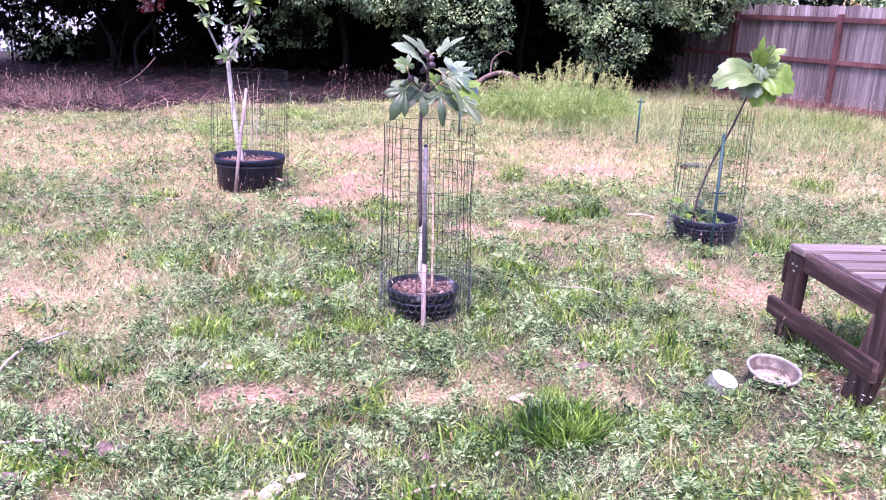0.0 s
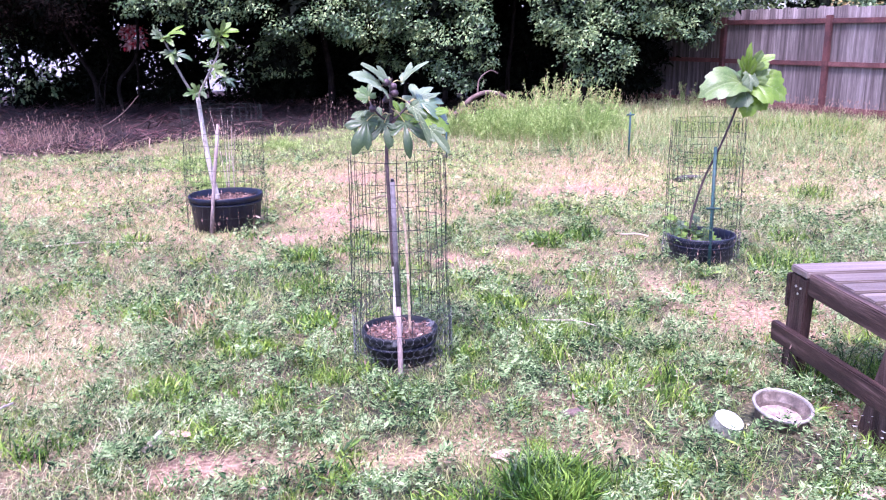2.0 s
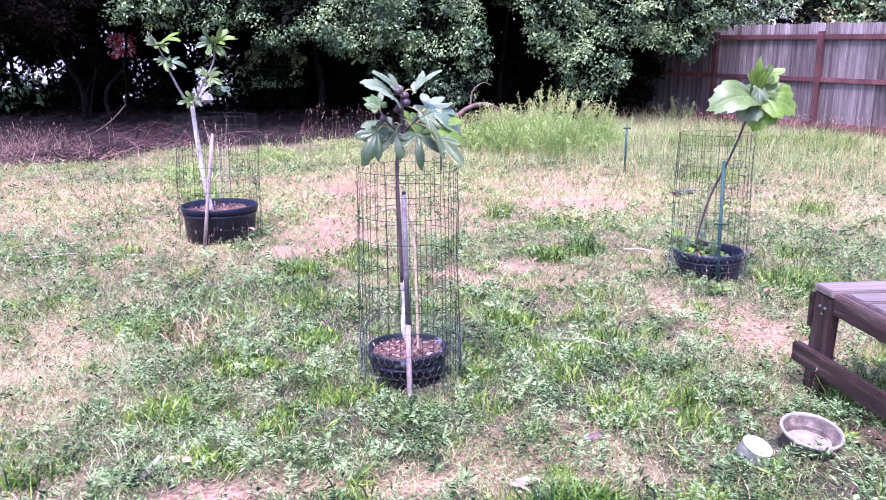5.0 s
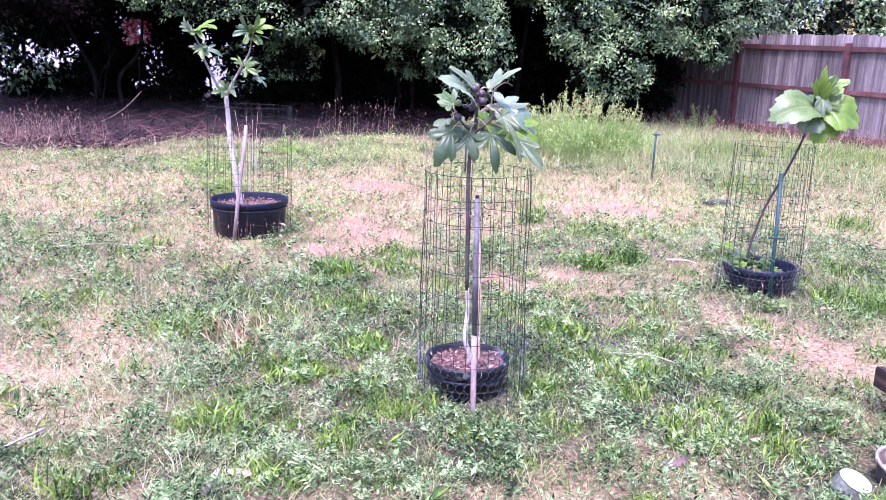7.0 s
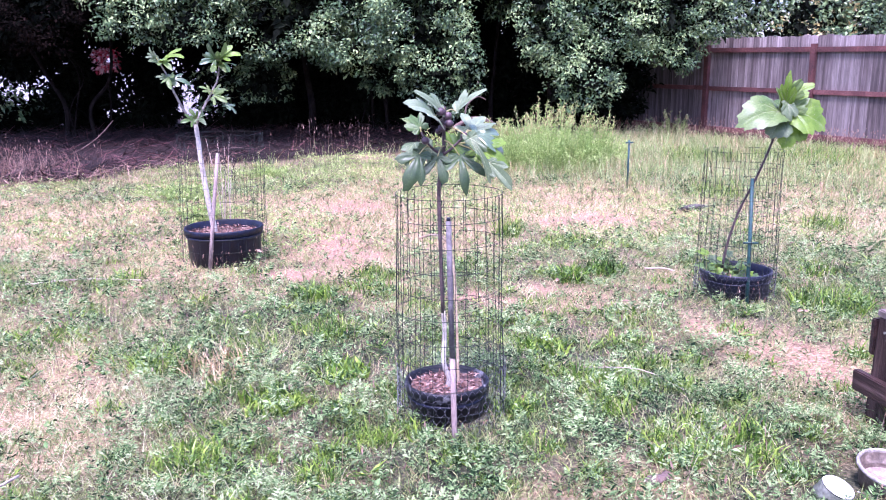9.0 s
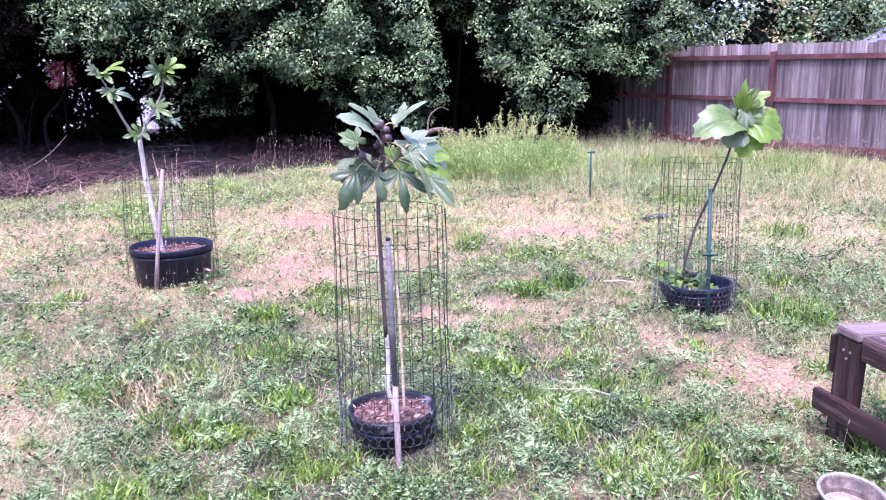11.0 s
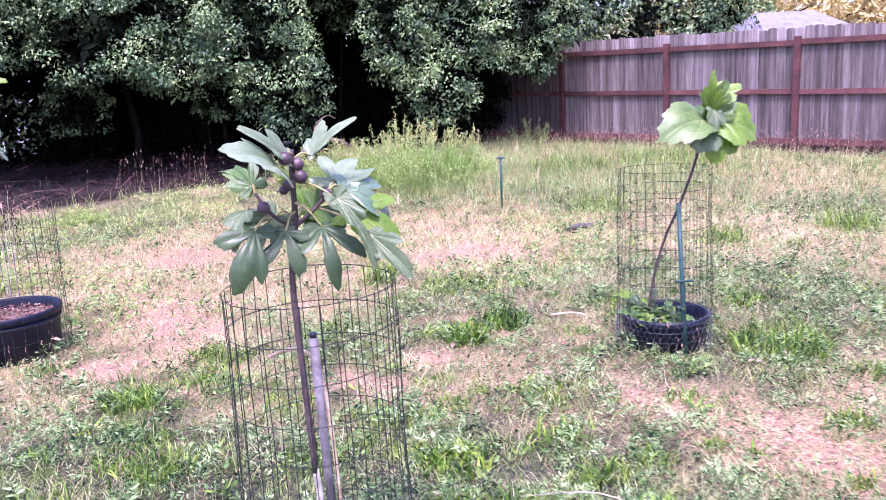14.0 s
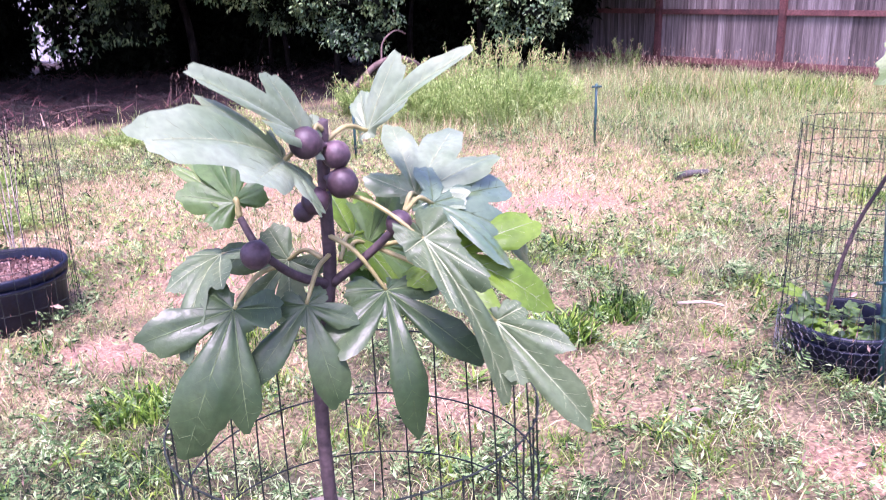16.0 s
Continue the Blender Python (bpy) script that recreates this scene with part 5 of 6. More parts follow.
LEFT_DROOP = ((0, 1.0, 0.17), (-48, 0.72, 0.14), (24, 0.76, 0.10), (108, 0.32, 0.12), (-105, 0.22, 0.10))
MID_DROOP = ((0, 1.0, 0.165), (-54, 0.88, 0.145), (54, 0.55, 0.125), (-108, 0.22, 0.12), (108, 0.2, 0.1))
WIDE_DROOP = ((0, 1.0, 0.135), (-48, 0.62, 0.165), (40, 0.84, 0.135), (86, 0.4, 0.12), (-100, 0.30, 0.12))
LONG_LEAF = ((0, 1.0, 0.20), (38, 0.52, 0.14), (-38, 0.52, 0.14), (88, 0.36, 0.15), (-88, 0.36, 0.15))
SPEAR = ((0, 1.0, 0.18), (34, 0.6, 0.12), (-34, 0.6, 0.12), (75, 0.3, 0.12), (-75, 0.3, 0.12))
FLAG = ((0, 1.0, 0.23), (88, 0.46, 0.17), (128, 0.30, 0.13), (-36, 0.6, 0.10), (30, 0.7, 0.17), (-95, 0.22, 0.11))
FINGERS = ((0, 1.0, 0.165), (38, 0.78, 0.15), (-36, 0.82, 0.145), (88, 0.45, 0.11), (-88, 0.4, 0.11))
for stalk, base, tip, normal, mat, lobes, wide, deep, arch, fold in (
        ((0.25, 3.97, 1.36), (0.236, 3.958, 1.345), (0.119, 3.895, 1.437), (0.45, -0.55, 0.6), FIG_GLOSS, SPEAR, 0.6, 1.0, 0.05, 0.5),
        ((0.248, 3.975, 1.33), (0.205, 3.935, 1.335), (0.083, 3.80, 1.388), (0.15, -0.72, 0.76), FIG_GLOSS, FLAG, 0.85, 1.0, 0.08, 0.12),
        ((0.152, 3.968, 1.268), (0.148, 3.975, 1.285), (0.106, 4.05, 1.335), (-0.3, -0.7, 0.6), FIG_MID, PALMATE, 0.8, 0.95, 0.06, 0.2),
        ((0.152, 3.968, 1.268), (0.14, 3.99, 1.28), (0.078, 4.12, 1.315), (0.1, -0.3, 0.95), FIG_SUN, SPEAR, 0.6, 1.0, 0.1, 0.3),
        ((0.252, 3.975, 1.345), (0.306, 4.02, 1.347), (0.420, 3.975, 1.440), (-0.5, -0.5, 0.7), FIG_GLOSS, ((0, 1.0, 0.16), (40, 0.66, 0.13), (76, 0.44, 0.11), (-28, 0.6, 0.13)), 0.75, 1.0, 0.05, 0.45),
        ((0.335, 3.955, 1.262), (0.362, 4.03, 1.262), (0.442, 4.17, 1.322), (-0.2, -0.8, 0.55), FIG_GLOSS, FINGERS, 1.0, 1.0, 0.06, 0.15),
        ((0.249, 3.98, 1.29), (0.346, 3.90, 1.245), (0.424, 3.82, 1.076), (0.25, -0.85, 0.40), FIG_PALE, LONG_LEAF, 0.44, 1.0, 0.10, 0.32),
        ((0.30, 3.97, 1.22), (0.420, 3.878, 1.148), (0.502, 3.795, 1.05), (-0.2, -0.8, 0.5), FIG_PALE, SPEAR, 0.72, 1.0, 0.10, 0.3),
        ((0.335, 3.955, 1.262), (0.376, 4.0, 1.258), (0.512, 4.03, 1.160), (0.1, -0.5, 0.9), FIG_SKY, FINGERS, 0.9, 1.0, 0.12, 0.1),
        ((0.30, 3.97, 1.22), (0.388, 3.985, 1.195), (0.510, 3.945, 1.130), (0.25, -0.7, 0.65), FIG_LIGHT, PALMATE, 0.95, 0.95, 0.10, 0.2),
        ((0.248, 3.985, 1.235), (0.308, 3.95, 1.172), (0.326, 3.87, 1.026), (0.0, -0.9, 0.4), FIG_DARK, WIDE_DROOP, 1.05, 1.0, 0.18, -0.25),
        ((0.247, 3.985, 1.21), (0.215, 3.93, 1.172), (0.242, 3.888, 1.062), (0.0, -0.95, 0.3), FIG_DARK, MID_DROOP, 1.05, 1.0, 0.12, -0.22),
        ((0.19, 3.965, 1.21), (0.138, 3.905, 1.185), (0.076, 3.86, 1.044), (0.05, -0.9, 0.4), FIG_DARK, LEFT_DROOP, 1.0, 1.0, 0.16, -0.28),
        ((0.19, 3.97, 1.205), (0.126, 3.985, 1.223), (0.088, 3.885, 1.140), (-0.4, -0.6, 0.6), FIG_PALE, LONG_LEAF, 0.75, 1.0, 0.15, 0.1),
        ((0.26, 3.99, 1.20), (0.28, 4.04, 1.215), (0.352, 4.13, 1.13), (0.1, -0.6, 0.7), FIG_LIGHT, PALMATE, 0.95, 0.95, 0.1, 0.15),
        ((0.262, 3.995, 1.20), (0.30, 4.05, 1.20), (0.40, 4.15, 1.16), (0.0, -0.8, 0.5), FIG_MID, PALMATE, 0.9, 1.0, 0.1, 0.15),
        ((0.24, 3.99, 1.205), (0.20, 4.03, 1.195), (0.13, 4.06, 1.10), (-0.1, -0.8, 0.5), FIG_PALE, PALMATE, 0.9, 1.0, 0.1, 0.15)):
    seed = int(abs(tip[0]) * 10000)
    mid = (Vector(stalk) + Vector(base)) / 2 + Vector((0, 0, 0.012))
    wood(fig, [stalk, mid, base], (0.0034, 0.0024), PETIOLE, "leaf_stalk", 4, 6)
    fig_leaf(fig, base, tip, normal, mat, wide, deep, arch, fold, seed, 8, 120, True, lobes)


def sprays(parent, shoots, thin, size=1.0):
    """Leaves on shoots: the node they grow from, then base, tip and surface of each."""
    rng = random.Random(17)
    for node, leaves in shoots:
        for base, tip, mat in leaves:
            base = Vector(base) + Vector((0, rng.uniform(-0.03, 0.03), 0))
            tip = base + (Vector(tip) + Vector((0, rng.uniform(-0.05, 0.05), 0)) - base) * size
            wood(parent, [node, (Vector(node) + base) / 2 + Vector((0, 0, 0.008)), base], (0.0028, 0.0019), PETIOLE, "leaf_stalk", 3, 5)
            fig_leaf(parent, base, tip, (rng.uniform(-0.8, 0.8), rng.uniform(-0.9, -0.3), rng.uniform(0.4, 1.0)), mat, rng.uniform(0.75, 1.05), 1.0, 0.14, rng.uniform(0.1, 0.5), rng.randrange(9999), 5, 80, True, thin)


THIN = ((0, 1.0, 0.165), (47, 0.80, 0.14), (-45, 0.74, 0.14), (100, 0.42, 0.12), (-98, 0.38, 0.12))
fig = thing("fig_tree", "tall forked fig sapling with pale bark in a large tub", "fig tree", "fig trees")
wood(fig, [(-1.305, 7.25, 0.22), (-1.345, 7.235, 0.52), (-1.372, 7.22, 0.82), (-1.392, 7.207, 1.13)], (0.024, 0.017), PALE_BARK, "trunk")
wood(fig, [(-1.392, 7.207, 1.11), (-1.46, 7.19, 1.22), (-1.54, 7.17, 1.40), (-1.565, 7.165, 1.49), (-1.615, 7.15, 1.60)], (0.012, 0.005), STEM_GREY, "branch")
wood(fig, [(-1.392, 7.207, 1.12), (-1.345, 7.215, 1.22), (-1.262, 7.24, 1.37), (-1.205, 7.25, 1.48), (-1.185, 7.255, 1.63)], (0.013, 0.005), STEM_GREY, "branch")
wood(fig, [(-1.29, 7.23, 1.31), (-1.22, 7.2, 1.33), (-1.15, 7.19, 1.29)], (0.005, 0.003), STEM_GREY, "twig")
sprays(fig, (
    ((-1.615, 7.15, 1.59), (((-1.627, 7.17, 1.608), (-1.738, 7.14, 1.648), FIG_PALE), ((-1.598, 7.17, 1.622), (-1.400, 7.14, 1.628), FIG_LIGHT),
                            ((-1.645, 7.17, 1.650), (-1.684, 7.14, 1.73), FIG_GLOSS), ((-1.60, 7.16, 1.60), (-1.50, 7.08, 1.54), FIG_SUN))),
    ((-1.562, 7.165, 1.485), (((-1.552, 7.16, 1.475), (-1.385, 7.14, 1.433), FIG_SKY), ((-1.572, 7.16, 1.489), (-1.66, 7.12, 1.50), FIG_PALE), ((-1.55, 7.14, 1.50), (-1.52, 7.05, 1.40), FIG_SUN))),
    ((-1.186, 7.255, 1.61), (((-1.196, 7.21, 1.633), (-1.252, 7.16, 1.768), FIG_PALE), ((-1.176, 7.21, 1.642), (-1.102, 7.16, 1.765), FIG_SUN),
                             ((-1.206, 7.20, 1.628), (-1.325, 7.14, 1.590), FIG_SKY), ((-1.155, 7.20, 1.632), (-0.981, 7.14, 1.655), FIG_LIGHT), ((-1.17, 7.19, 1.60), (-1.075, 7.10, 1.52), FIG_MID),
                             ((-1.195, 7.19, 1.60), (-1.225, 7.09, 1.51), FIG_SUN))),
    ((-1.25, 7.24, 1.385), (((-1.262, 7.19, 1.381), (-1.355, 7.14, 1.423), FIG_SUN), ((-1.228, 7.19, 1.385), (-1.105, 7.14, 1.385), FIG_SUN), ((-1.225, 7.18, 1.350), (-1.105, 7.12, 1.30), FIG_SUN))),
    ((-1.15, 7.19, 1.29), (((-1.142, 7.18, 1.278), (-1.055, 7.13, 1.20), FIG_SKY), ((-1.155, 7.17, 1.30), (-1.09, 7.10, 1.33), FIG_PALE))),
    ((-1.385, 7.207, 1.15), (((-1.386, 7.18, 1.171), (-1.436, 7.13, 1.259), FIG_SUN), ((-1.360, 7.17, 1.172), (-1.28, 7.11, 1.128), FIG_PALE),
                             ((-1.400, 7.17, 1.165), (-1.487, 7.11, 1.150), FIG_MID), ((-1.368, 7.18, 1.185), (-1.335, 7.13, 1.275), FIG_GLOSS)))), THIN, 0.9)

fig = thing("fig_tree", "leaning fig cutting with broad bright leaves in a caged pot", "fig tree", "fig trees")
wood(fig, [(2.34, 5.76, 0.08), (2.365, 5.755, 0.32), (2.427, 5.74, 0.575), (2.505, 5.69, 0.805), (2.578, 5.65, 1.055), (2.615, 5.635, 1.27)], (0.0085, 0.007), STEM_DARK, "stem")
BROAD = ((0, 1.0, 0.29), (46, 0.82, 0.23), (-46, 0.82, 0.23), (100, 0.5, 0.2), (-100, 0.5, 0.2))
for base, tip, normal, mat, wide, deep, arch, fold in (
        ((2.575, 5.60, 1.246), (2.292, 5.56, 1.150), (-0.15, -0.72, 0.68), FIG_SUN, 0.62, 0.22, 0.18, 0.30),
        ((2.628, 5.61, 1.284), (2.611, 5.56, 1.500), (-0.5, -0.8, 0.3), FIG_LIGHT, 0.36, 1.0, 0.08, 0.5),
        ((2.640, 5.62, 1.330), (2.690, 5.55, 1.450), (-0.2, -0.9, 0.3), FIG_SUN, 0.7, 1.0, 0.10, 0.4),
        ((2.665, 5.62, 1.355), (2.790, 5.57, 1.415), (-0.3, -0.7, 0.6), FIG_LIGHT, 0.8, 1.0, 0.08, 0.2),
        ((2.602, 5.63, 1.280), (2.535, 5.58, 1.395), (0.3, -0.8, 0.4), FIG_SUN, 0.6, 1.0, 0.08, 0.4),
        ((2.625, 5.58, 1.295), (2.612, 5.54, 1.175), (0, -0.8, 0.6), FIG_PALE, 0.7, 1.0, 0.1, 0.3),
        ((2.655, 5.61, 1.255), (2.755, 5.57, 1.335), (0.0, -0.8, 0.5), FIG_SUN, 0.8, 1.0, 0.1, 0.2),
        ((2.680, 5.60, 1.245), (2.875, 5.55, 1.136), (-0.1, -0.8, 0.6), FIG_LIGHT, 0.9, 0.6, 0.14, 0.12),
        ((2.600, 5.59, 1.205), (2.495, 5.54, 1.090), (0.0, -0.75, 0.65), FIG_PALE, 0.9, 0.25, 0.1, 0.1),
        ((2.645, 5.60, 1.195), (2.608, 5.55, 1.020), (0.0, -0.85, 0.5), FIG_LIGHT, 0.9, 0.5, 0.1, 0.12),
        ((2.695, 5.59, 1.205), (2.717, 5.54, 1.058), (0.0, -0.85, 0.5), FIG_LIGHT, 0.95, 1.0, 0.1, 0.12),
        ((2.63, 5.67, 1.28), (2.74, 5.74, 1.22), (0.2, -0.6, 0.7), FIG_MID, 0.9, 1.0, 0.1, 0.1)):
    top = Vector((2.610, 5.637, 1.24))
    wood(fig, [top, (Vector(base) + top) / 2 + Vector((0, 0, 0.006)), base], (0.0035, 0.0025), PETIOLE, "leaf_stalk", 3, 6)
    fig_leaf(fig, base, tip, normal, mat, wide, deep, arch, fold, int(tip[2] * 999), 7, 90, True, BROAD)
rng = random.Random(23)
for k in range(24):
    a0, r = rng.uniform(0.6, 5.2), 0.18 * math.sqrt(rng.random())
    bx, by, tall = 2.40 + r * math.cos(a0), 5.72 + r * math.sin(a0), rng.uniform(0.08, 0.27) * (1.1 if r < 0.1 else 0.75)
    ob = thing("pot_weed", "broad-leaved green weed growing in the shallow pot", "weed", "weeds in the pot", (bx, by, 0.075))
    bm = bmesh.new()
    lean = (rng.uniform(-0.03, 0.03), rng.uniform(-0.03, 0.02))
    tube(bm, [(0, 0, 0), (lean[0] * 0.6, lean[1] * 0.6, tall * 0.6), (lean[0], lean[1], tall)], (0.003, 0.0018), 5)
    part("stem", bm, PETIOLE, ob)
    for i in range(3):
        a1, z, l = a0 + 2.4 * i + rng.uniform(-0.5, 0.5), tall * (1 - 0.28 * i), rng.uniform(0.04, 0.085)
        p = Vector((lean[0] * z / tall, lean[1] * z / tall, z))
        fig_leaf(ob, p, p + Vector((math.cos(a1), math.sin(a1), rng.uniform(-0.25, 0.6))).normalized() * l, (0, -0.4, 0.9), rng.choice((FIG_MID, FIG_DARK, FIG_MID, FIG_LIGHT)), 0.7, 0.6, 0.12, 0.3, k * 7 + i, 3, 36, False)


# ---- bench ----
bench = thing("garden_bench", "weathered dark brown wooden garden bench with slatted seat", "bench", "", (2.043, 3.672, ground_z(2.0, 3.4) - 0.01), 0.2)


def bench_part(name, p, q, wide, thick, across, bevel=0.005):
    """u runs along the seat's front, v from front to back, both in the bench's own plan."""
    return part(name, beam((p[0], -p[1], p[2]), (q[0], -q[1], q[2]), wide, thick, across, bevel), BENCH_TOP if name == "seat_plank" else BENCH_UPRIGHT if name in ("front_leg", "back_leg", "back_post") else BENCH_ALONG if name in ("side_rail", "brace") else BENCH_ACROSS, bench)


WIDE = 1.35
for u in (0.0, WIDE - 0.042):
    bench_part("front_leg", (u + 0.021, 0.045, 0.0), (u + 0.021, 0.075, 0.495), 0.14, 0.042, (0, 1, 0))
    bench_part("side_rail", (u + 0.021, 0.152, 0.475), (u + 0.021, 0.765, 0.475), 0.095, 0.042, (0, 0, 1))
    bench_part("back_leg", (u + 0.021, 0.685, 0.0), (u + 0.021, 0.921, 0.80), 0.155, 0.042, (0, 1, 0.2))
    inner = u + 0.063 if u == 0 else u - 0.021
    bench_part("back_post", (inner, 0.80, 0.44), (inner, 1.0, 1.10), 0.09, 0.040, (0, 1, 0.2))
    outer = u - 0.019 if u == 0 else u + 0.061
    bench_part("brace", (outer, -0.075, 0.19), (outer, 0.845, 0.22), 0.09, 0.036, (0, 0, 1))
    for bu, bv in ((0, 0.055), (0, 0.095), (0, 0.075)):
        bm = bmesh.new()
        face = u - 0.001 if u == 0 else u + 0.043
        tube(bm, [(face, -bv, 0.42 + (0.02 if bv != 0.075 else -0.01)), (face + (-0.004 if u == 0 else 0.004), -bv, 0.42 + (0.02 if bv != 0.075 else -0.01))], 0.006, 8)
        part("bolt", bm, STEEL, bench)
bench_part("seat_plank", (-0.003, 0.068, 0.512), (WIDE, 0.068, 0.512), 0.145, 0.032, (0, 1, 0))
for k in range(4):
    v = 0.220 + 0.140 * k
    bench_part("seat_plank", (0.05, v, 0.501), (WIDE - 0.05, v, 0.501), 0.112, 0.046, (0, 1, 0))
bench_part("front_rail", (0.045, -0.012, 0.43), (WIDE - 0.045, -0.012, 0.43), 0.12, 0.034, (0, 0, 1))
bench_part("end_cleat", (-0.003, -0.022, 0.40), (0.04, -0.022, 0.40), 0.16, 0.03, (0, 0, 1))
bench_part("cross_rail", (0.045, 0.40, 0.44), (WIDE - 0.045, 0.40, 0.44), 0.08, 0.036, (0, 0, 1))
for z in (0.60, 0.74, 0.88, 1.02):
    v = 0.60 + 0.30 * z
    bench_part("back_plank", (0.046 if z < 0.9 else 0.0, v, z), (WIDE - 0.005, v, z), 0.12, 0.026, (0, -0.30, 1))
for u, v in ((0.42, 0.10), (0.75, 0.36), (0.30, 0.34)):
    bm, rings = lathe(bmesh.new(), [(0.0005, 0.5285), (0.010, 0.5285), (0.016, 0.5282), (0.018, 0.527)], 14)
    bmesh.ops.transform(bm, matrix=Matrix.Translation((u, -v, 0.0 if v < 0.14 else -0.005)) @ Matrix.Diagonal((1.5, 1, 1, 1)), verts=bm.verts)
    part("knot", bm, BARK, bench, "dark knot in the wood")

# ---- dishes on the grass ----
ob = thing("feed_dish", "round tan metal feed dish with dusty inside", "dish", "", (1.775, 3.15, ground_z(1.775, 3.15) - 0.002), 0)
ob.matrix_basis = ob.matrix_basis @ pose(0, 0, 0, 11, 2, 0) @ Matrix.Diagonal((0.87, 0.87, 1.0, 1.0))
bm, rings = lathe(bmesh.new(), [(0.0005, 0.0), (0.100, 0.0), (0.108, 0.006), (0.122, 0.075), (0.127, 0.081), (0.124, 0.083), (0.118, 0.078), (0.113, 0.05), (0.104, 0.046), (0.102, 0.040), (0.098, 0.012), (0.0005, 0.010)], 48, 0.001)
part("body", bm, DISH, ob)
bm, rings = lathe(bmesh.new(), [(0.121, 0.080), (0.120, 0.087), (0.125, 0.0925), (0.132, 0.092), (0.136, 0.086), (0.134, 0.080), (0.128, 0.078)], 48, 0.001)
part("rim", bm, DISH_RIM, ob, "pale rolled rim")
bm, rings = lathe(bmesh.new(), [(0.0005, 0.030), (0.058, 0.029), (0.064, 0.032), (0.070, 0.029), (0.101, 0.026)], 32, 0.0015)
part("floor", bm, DISH_DUST, ob, "dusty tan floor")
ob = thing("plastic_tub", "small upturned cloudy tub with a white base", "tub", "", (1.51, 3.085, ground_z(1.51, 3.085) - 0.03), 0)
ob.matrix_basis = pose(1.51, 3.085, ground_z(1.51, 3.085) - 0.012, 16, 15, 0)
bm, rings = lathe(bmesh.new(), [(0.064, 0.03), (0.067, 0.034), (0.062, 0.045), (0.059, 0.076), (0.0575, 0.080)], 32, 0.001)
part("wall", bm, CLOUDY, ob)
bm, rings = lathe(bmesh.new(), [(0.057, 0.0835), (0.054, 0.088), (0.048, 0.0885), (0.046, 0.0865), (0.0005, 0.0865)], 32, 0.001)
part("base_disc", bm, WHITE_PLASTIC, ob, "white round base")

# ---- loose sticks, stone and a low log ----
for bx, by, pts, r in ((-1.35, 2.55, [(0, 0, 0.02), (0.25, 0.02, 0.03), (0.5, -0.03, 0.02)], 0.006), (-0.35, 2.05, [(0, 0, 0.015), (0.05, 0.14, 0.025)], 0.014), (-0.72, 3.10, [(0, 0, 0.035), (0.025, 0.12, 0.05)], 0.014),
                       (-1.50, 2.95, [(0, 0, 0.03), (0.01, 0.3, 0.07), (0.10, 0.58, 0.05)], 0.008), (2.05, 6.45, [(0, 0, 0.03), (0.12, -0.06, 0.045), (0.2, -0.1, 0.03)], 0.008), (0.98, 4.35, [(0, 0, 0.05), (0.25, -0.12, 0.07), (0.4, -0.3, 0.03)], 0.003),
                       (-2.6, 6.6, [(0, 0, 0.02), (0.4, 0.06, 0.035), (0.9, 0.02, 0.02)], 0.007), (0.15, 2.25, [(0, 0, 0.02), (0.12, 0.05, 0.03), (0.2, 0.02, 0.02)], 0.007)):
    ob = thing("stick", "dry broken stick lying in the lawn", "stick", "loose sticks", (bx, by, ground_z(bx, by)))
    bm = bmesh.new()
    tube(bm, spline(pts, 4), (r, r * 0.6), 7)
    part("wood", bm, STICK, ob)
for bx, by, r, flat, turn, mat, label in ((0.95, 3.27, 0.035, 0.5, 20, VINE, "dark reddish lump of bark lying on the lawn"), (1.0, 3.30, 0.022, 0.6, 70, VINE, "dark reddish lump of bark lying on the lawn"),
                                          (-0.87, 2.53, 0.052, 0.45, 12, VINE, "weathered pinkish-grey piece of bark lying in the weeds"), (-0.99, 2.49, 0.046, 0.4, -8, VINE, "weathered pinkish-grey piece of bark lying in the weeds"),
                                          (-1.12, 2.32, 0.05, 0.8, 0, VINE, "round greyish lump of wood lying in the weeds"), (-0.27, 2.27, 0.032, 0.9, 60, STICK, "pale broken piece of wood lying in the weeds"),
                                          (-0.36, 2.26, 0.034, 0.3, 10, LITTER, "flat pinkish chip of wood lying on the lawn"), (-0.20, 2.37, 0.026, 0.25, 40, STICK, "pale broken piece of wood lying in the weeds"),
                                          (1.82, 2.58, 0.042, 0.2, 30, LITTER, "flat pinkish chip of wood lying on the lawn"),
                                          (0.63, 2.97, 0.034, 0.25, 35, LITTER, "flat pinkish chip of wood lying on the lawn"), (-0.63, 3.26, 0.03, 0.2, -20, LITTER, "flat pinkish chip of wood lying on the lawn")):
    ob = thing("wood_chip", label, "wood chip", "wood chips on the lawn", (bx, by, ground_z(bx, by) + 0.02), turn)
    bm = bmesh.new()
    bmesh.ops.create_icosphere(bm, subdivisions=2, radius=r)
    rng = random.Random(int(bx * 1000))
    for v in bm.verts:
        v.co = Vector((v.co.x * 1.6, v.co.y * 0.8, v.co.z * flat)) * rng.uniform(0.82, 1.15)
    part("wood", bm, mat, ob)
ob = thing("log_piece", "short dark piece of wood lying in straw", "log", "", (3.56, 9.07, ground_z(3.56, 9.07)), 10)
bm = bmesh.new()
tube(bm, spline([(-0.16, 0, 0.025), (0, 0.02, 0.035), (0.17, 0, 0.03)], 4), (0.034, 0.026), 9)
part("wood", bm, STONE, ob)

# ---- beyond the yard ----
shed = thing("neighbour_house", "pale painted house glimpsed through the hedge", "house", "", (-7.5, 26.5, ground_z(-7.5, 26.5) - 0.05))
part("wall", board((12.0, 0.2, 2.9), 0.01, Matrix.Translation((0, 0, 1.45))), SHED, shed)
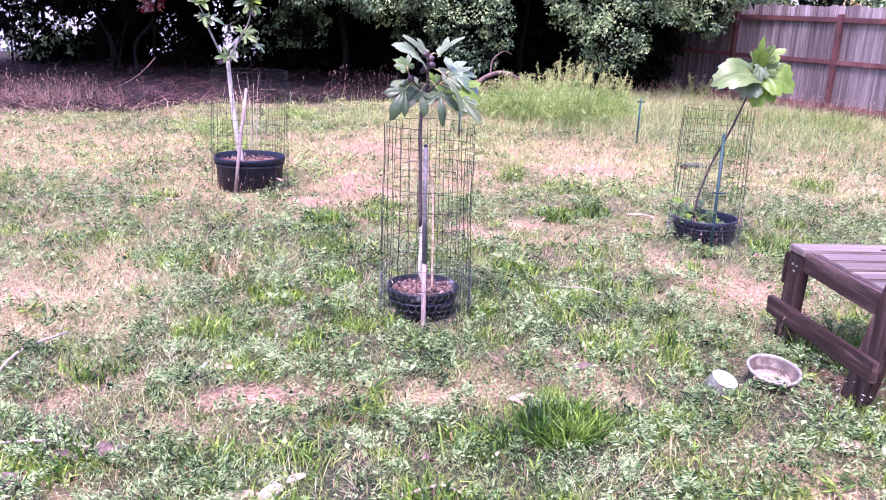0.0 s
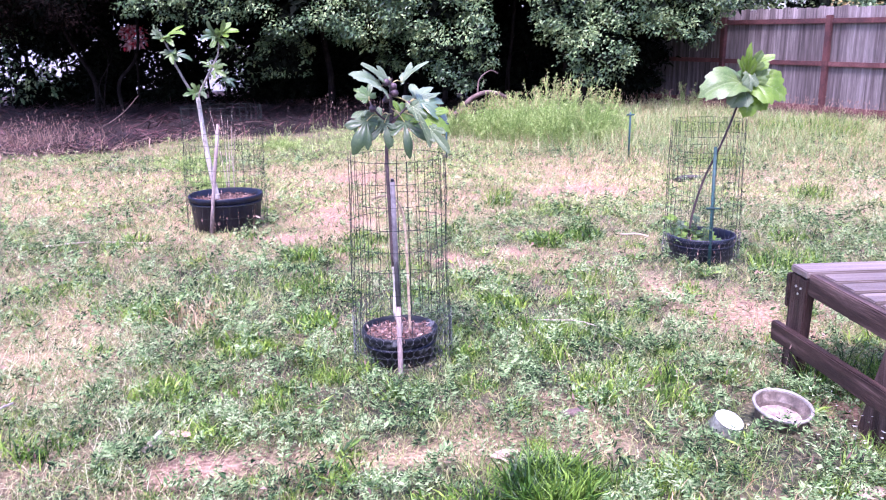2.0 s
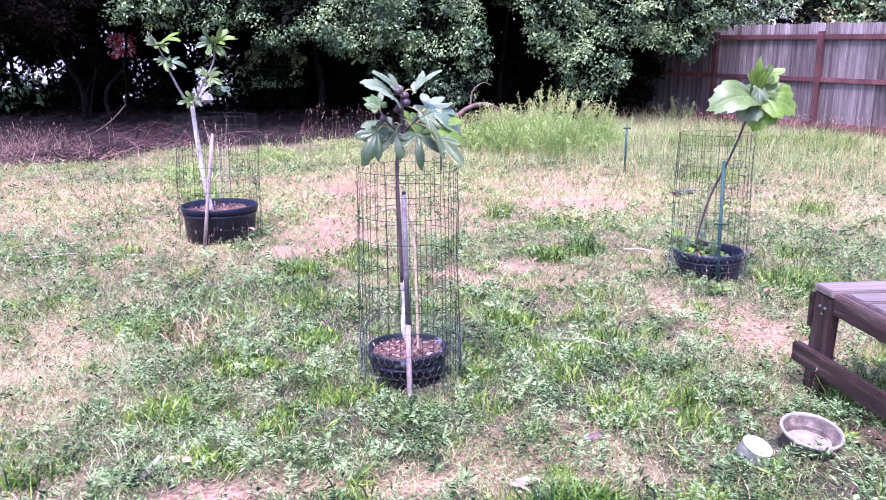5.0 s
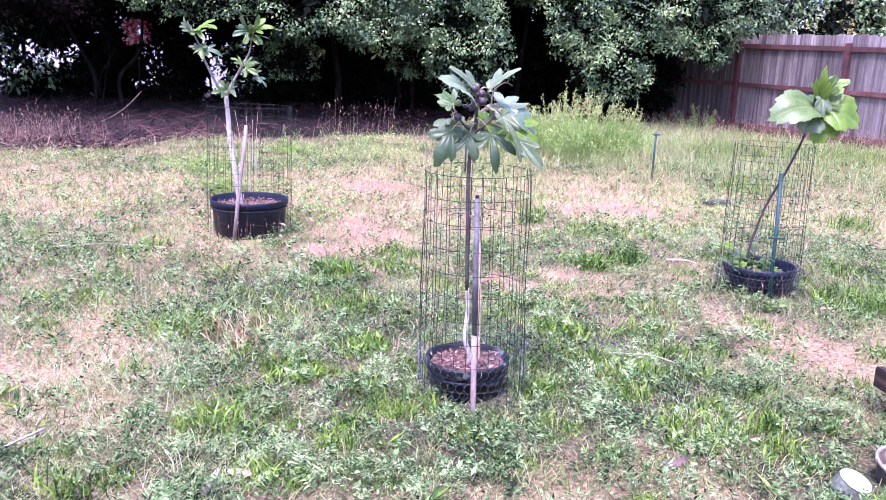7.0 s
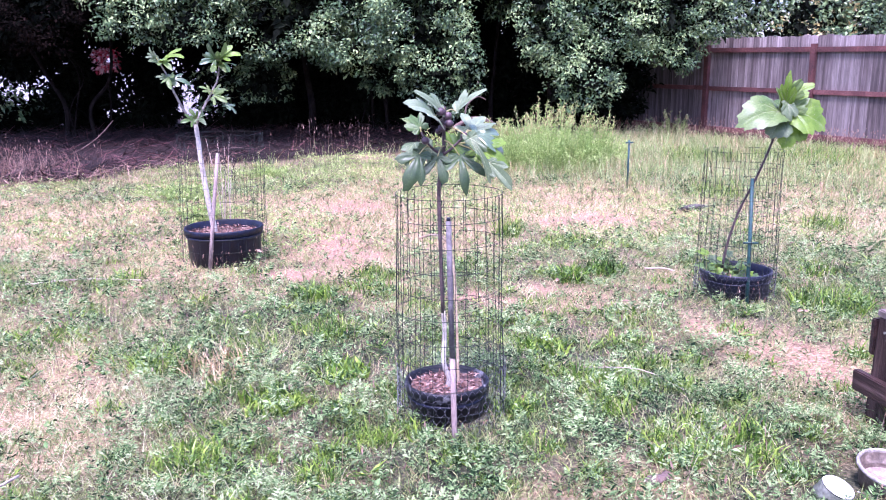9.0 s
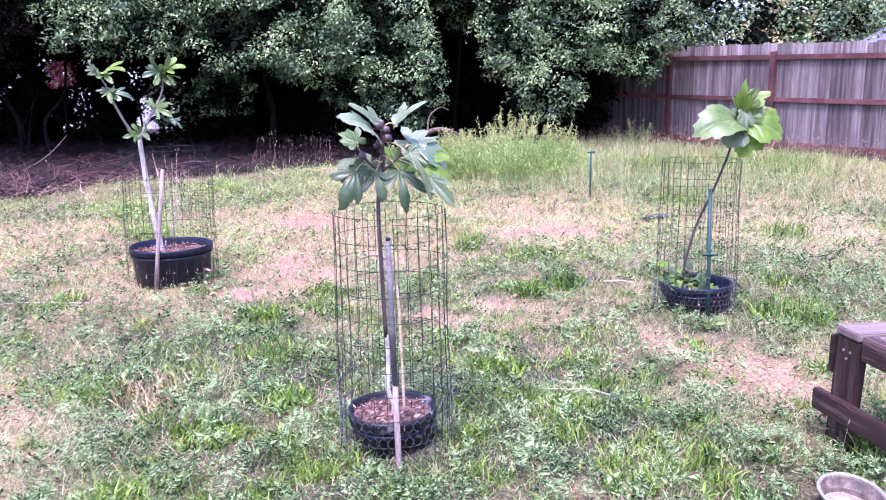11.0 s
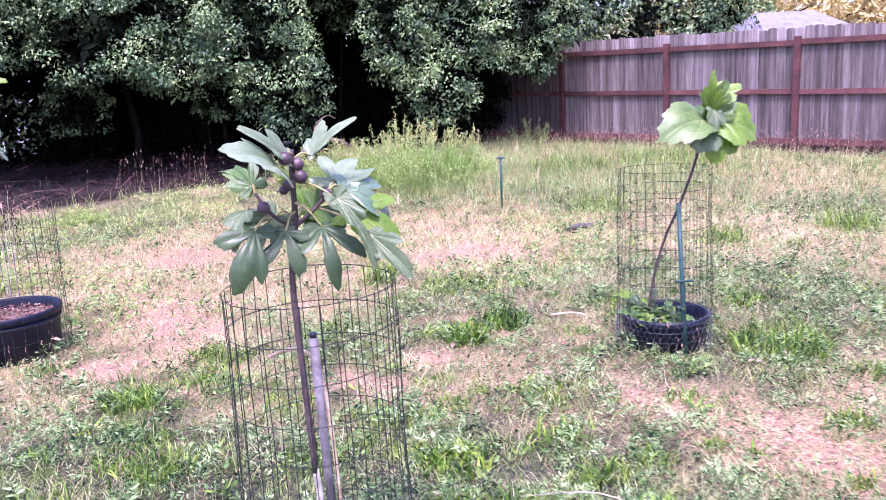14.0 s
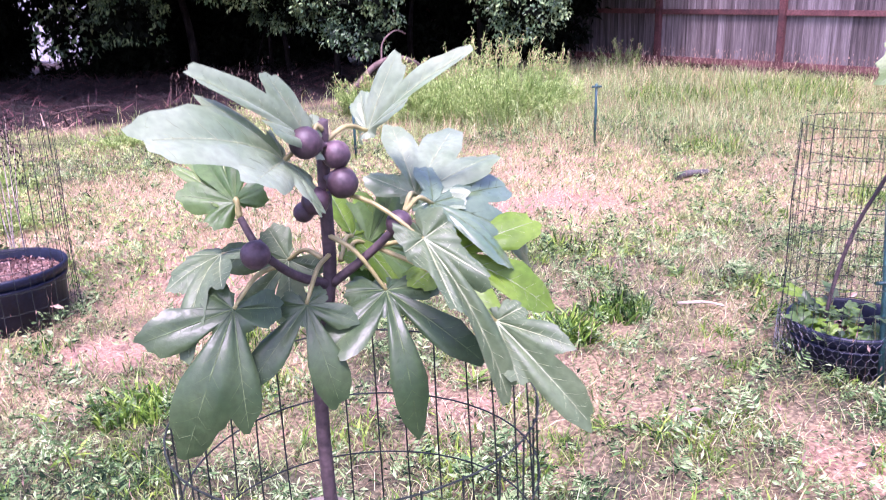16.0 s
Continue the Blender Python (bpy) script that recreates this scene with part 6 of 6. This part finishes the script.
for k in range(13):
    part("siding_board", board((11.98, 0.03, 0.19), 0.004, Matrix.Translation((0, -0.118, 0.2 + 0.21 * k)) @ pose(0, 0, 0, 4)), SHED, shed)
bm = board((12.6, 3.2, 0.12), 0.02, Matrix.Translation((0, 1.2, 3.3)) @ pose(0, 0, 0, 20))
part("roof", bm, ROOF, shed)

house = thing("far_house", "grey-roofed house beyond the fence", "house", "", (28.6, 34.5, -0.1), -8)
part("wall", board((4.6, 5.0, 3.1), 0.02, Matrix.Translation((0, 2.5, 1.55))), SHED, house)
bm = bmesh.new()
a0 = [bm.verts.new(p) for p in ((-2.6, -0.3, 3.0), (2.6, -0.3, 3.0), (1.6, 2.4, 4.2), (-1.6, 2.4, 4.2), (2.6, 5.2, 3.0), (-2.6, 5.2, 3.0))]
for f in ((0, 1, 2, 3), (1, 4, 2), (4, 5, 3, 2), (5, 0, 3), (0, 5, 4, 1)):
    bm.faces.new([a0[k] for k in f])
part("roof", bm, ROOF, house)
win = part("window", board((1.0, 0.06, 1.1), 0.01, Matrix.Translation((-0.9, -0.02, 1.7))), SHED, house)
part("pane", board((0.86, 0.02, 0.96), 0.0, Matrix.Translation((-0.9, -0.062, 1.7))), GLASS, win)


def tree(px, py, tall, wide, mat, seed, label):
    ob = thing("tree", label, "tree", "far trees", (px, py, 0.2))
    rng = random.Random(seed)
    bm = bmesh.new()
    tube(bm, spline([(0, 0, 0), (0.2, 0, tall * 0.3), (-0.1, 0, tall * 0.6), (0, 0, tall * 0.85)], 4), (tall * 0.03, tall * 0.008), 8)
    part("trunk", bm, BARK, ob)
    lobes = []
    for k in range(9):
        a1, z = rng.uniform(0, 2 * math.pi), tall * rng.uniform(0.25, 0.9)
        r = wide * (0.75 - 0.35 * z / tall)
        lx, ly = r * math.cos(a1), r * math.sin(a1)
        bm = bmesh.new()
        tube(bm, [(0, 0, z * 0.75), (lx * 0.5, ly * 0.5, z * 0.9), (lx, ly, z)], (tall * 0.01, tall * 0.003), 6)
        part("limb", bm, BARK, ob)
        s = wide * rng.uniform(0.35, 0.55)
        lobes.append((lx, ly, z, s, s, s * 0.75))
    crown("crown", lobes, 26, 0.32, mat, ob, seed, 2.0)


for k, (px, py, tall, wide) in enumerate(((34, 44, 11, 4.0), (40, 46, 12, 4.5), (46, 44, 11, 4.2), (37, 52, 14, 5.0), (52, 48, 12, 4.5), (30, 50, 10, 3.2))):
    tree(px, py, tall, wide, FAR_LEAF, 300 + k, "tall tree with sunlit yellow foliage beyond the fence")
tree(28.2, 40, 7.0, 2.0, HEDGE_LEAF, 320, "dark green tree beyond the fence")
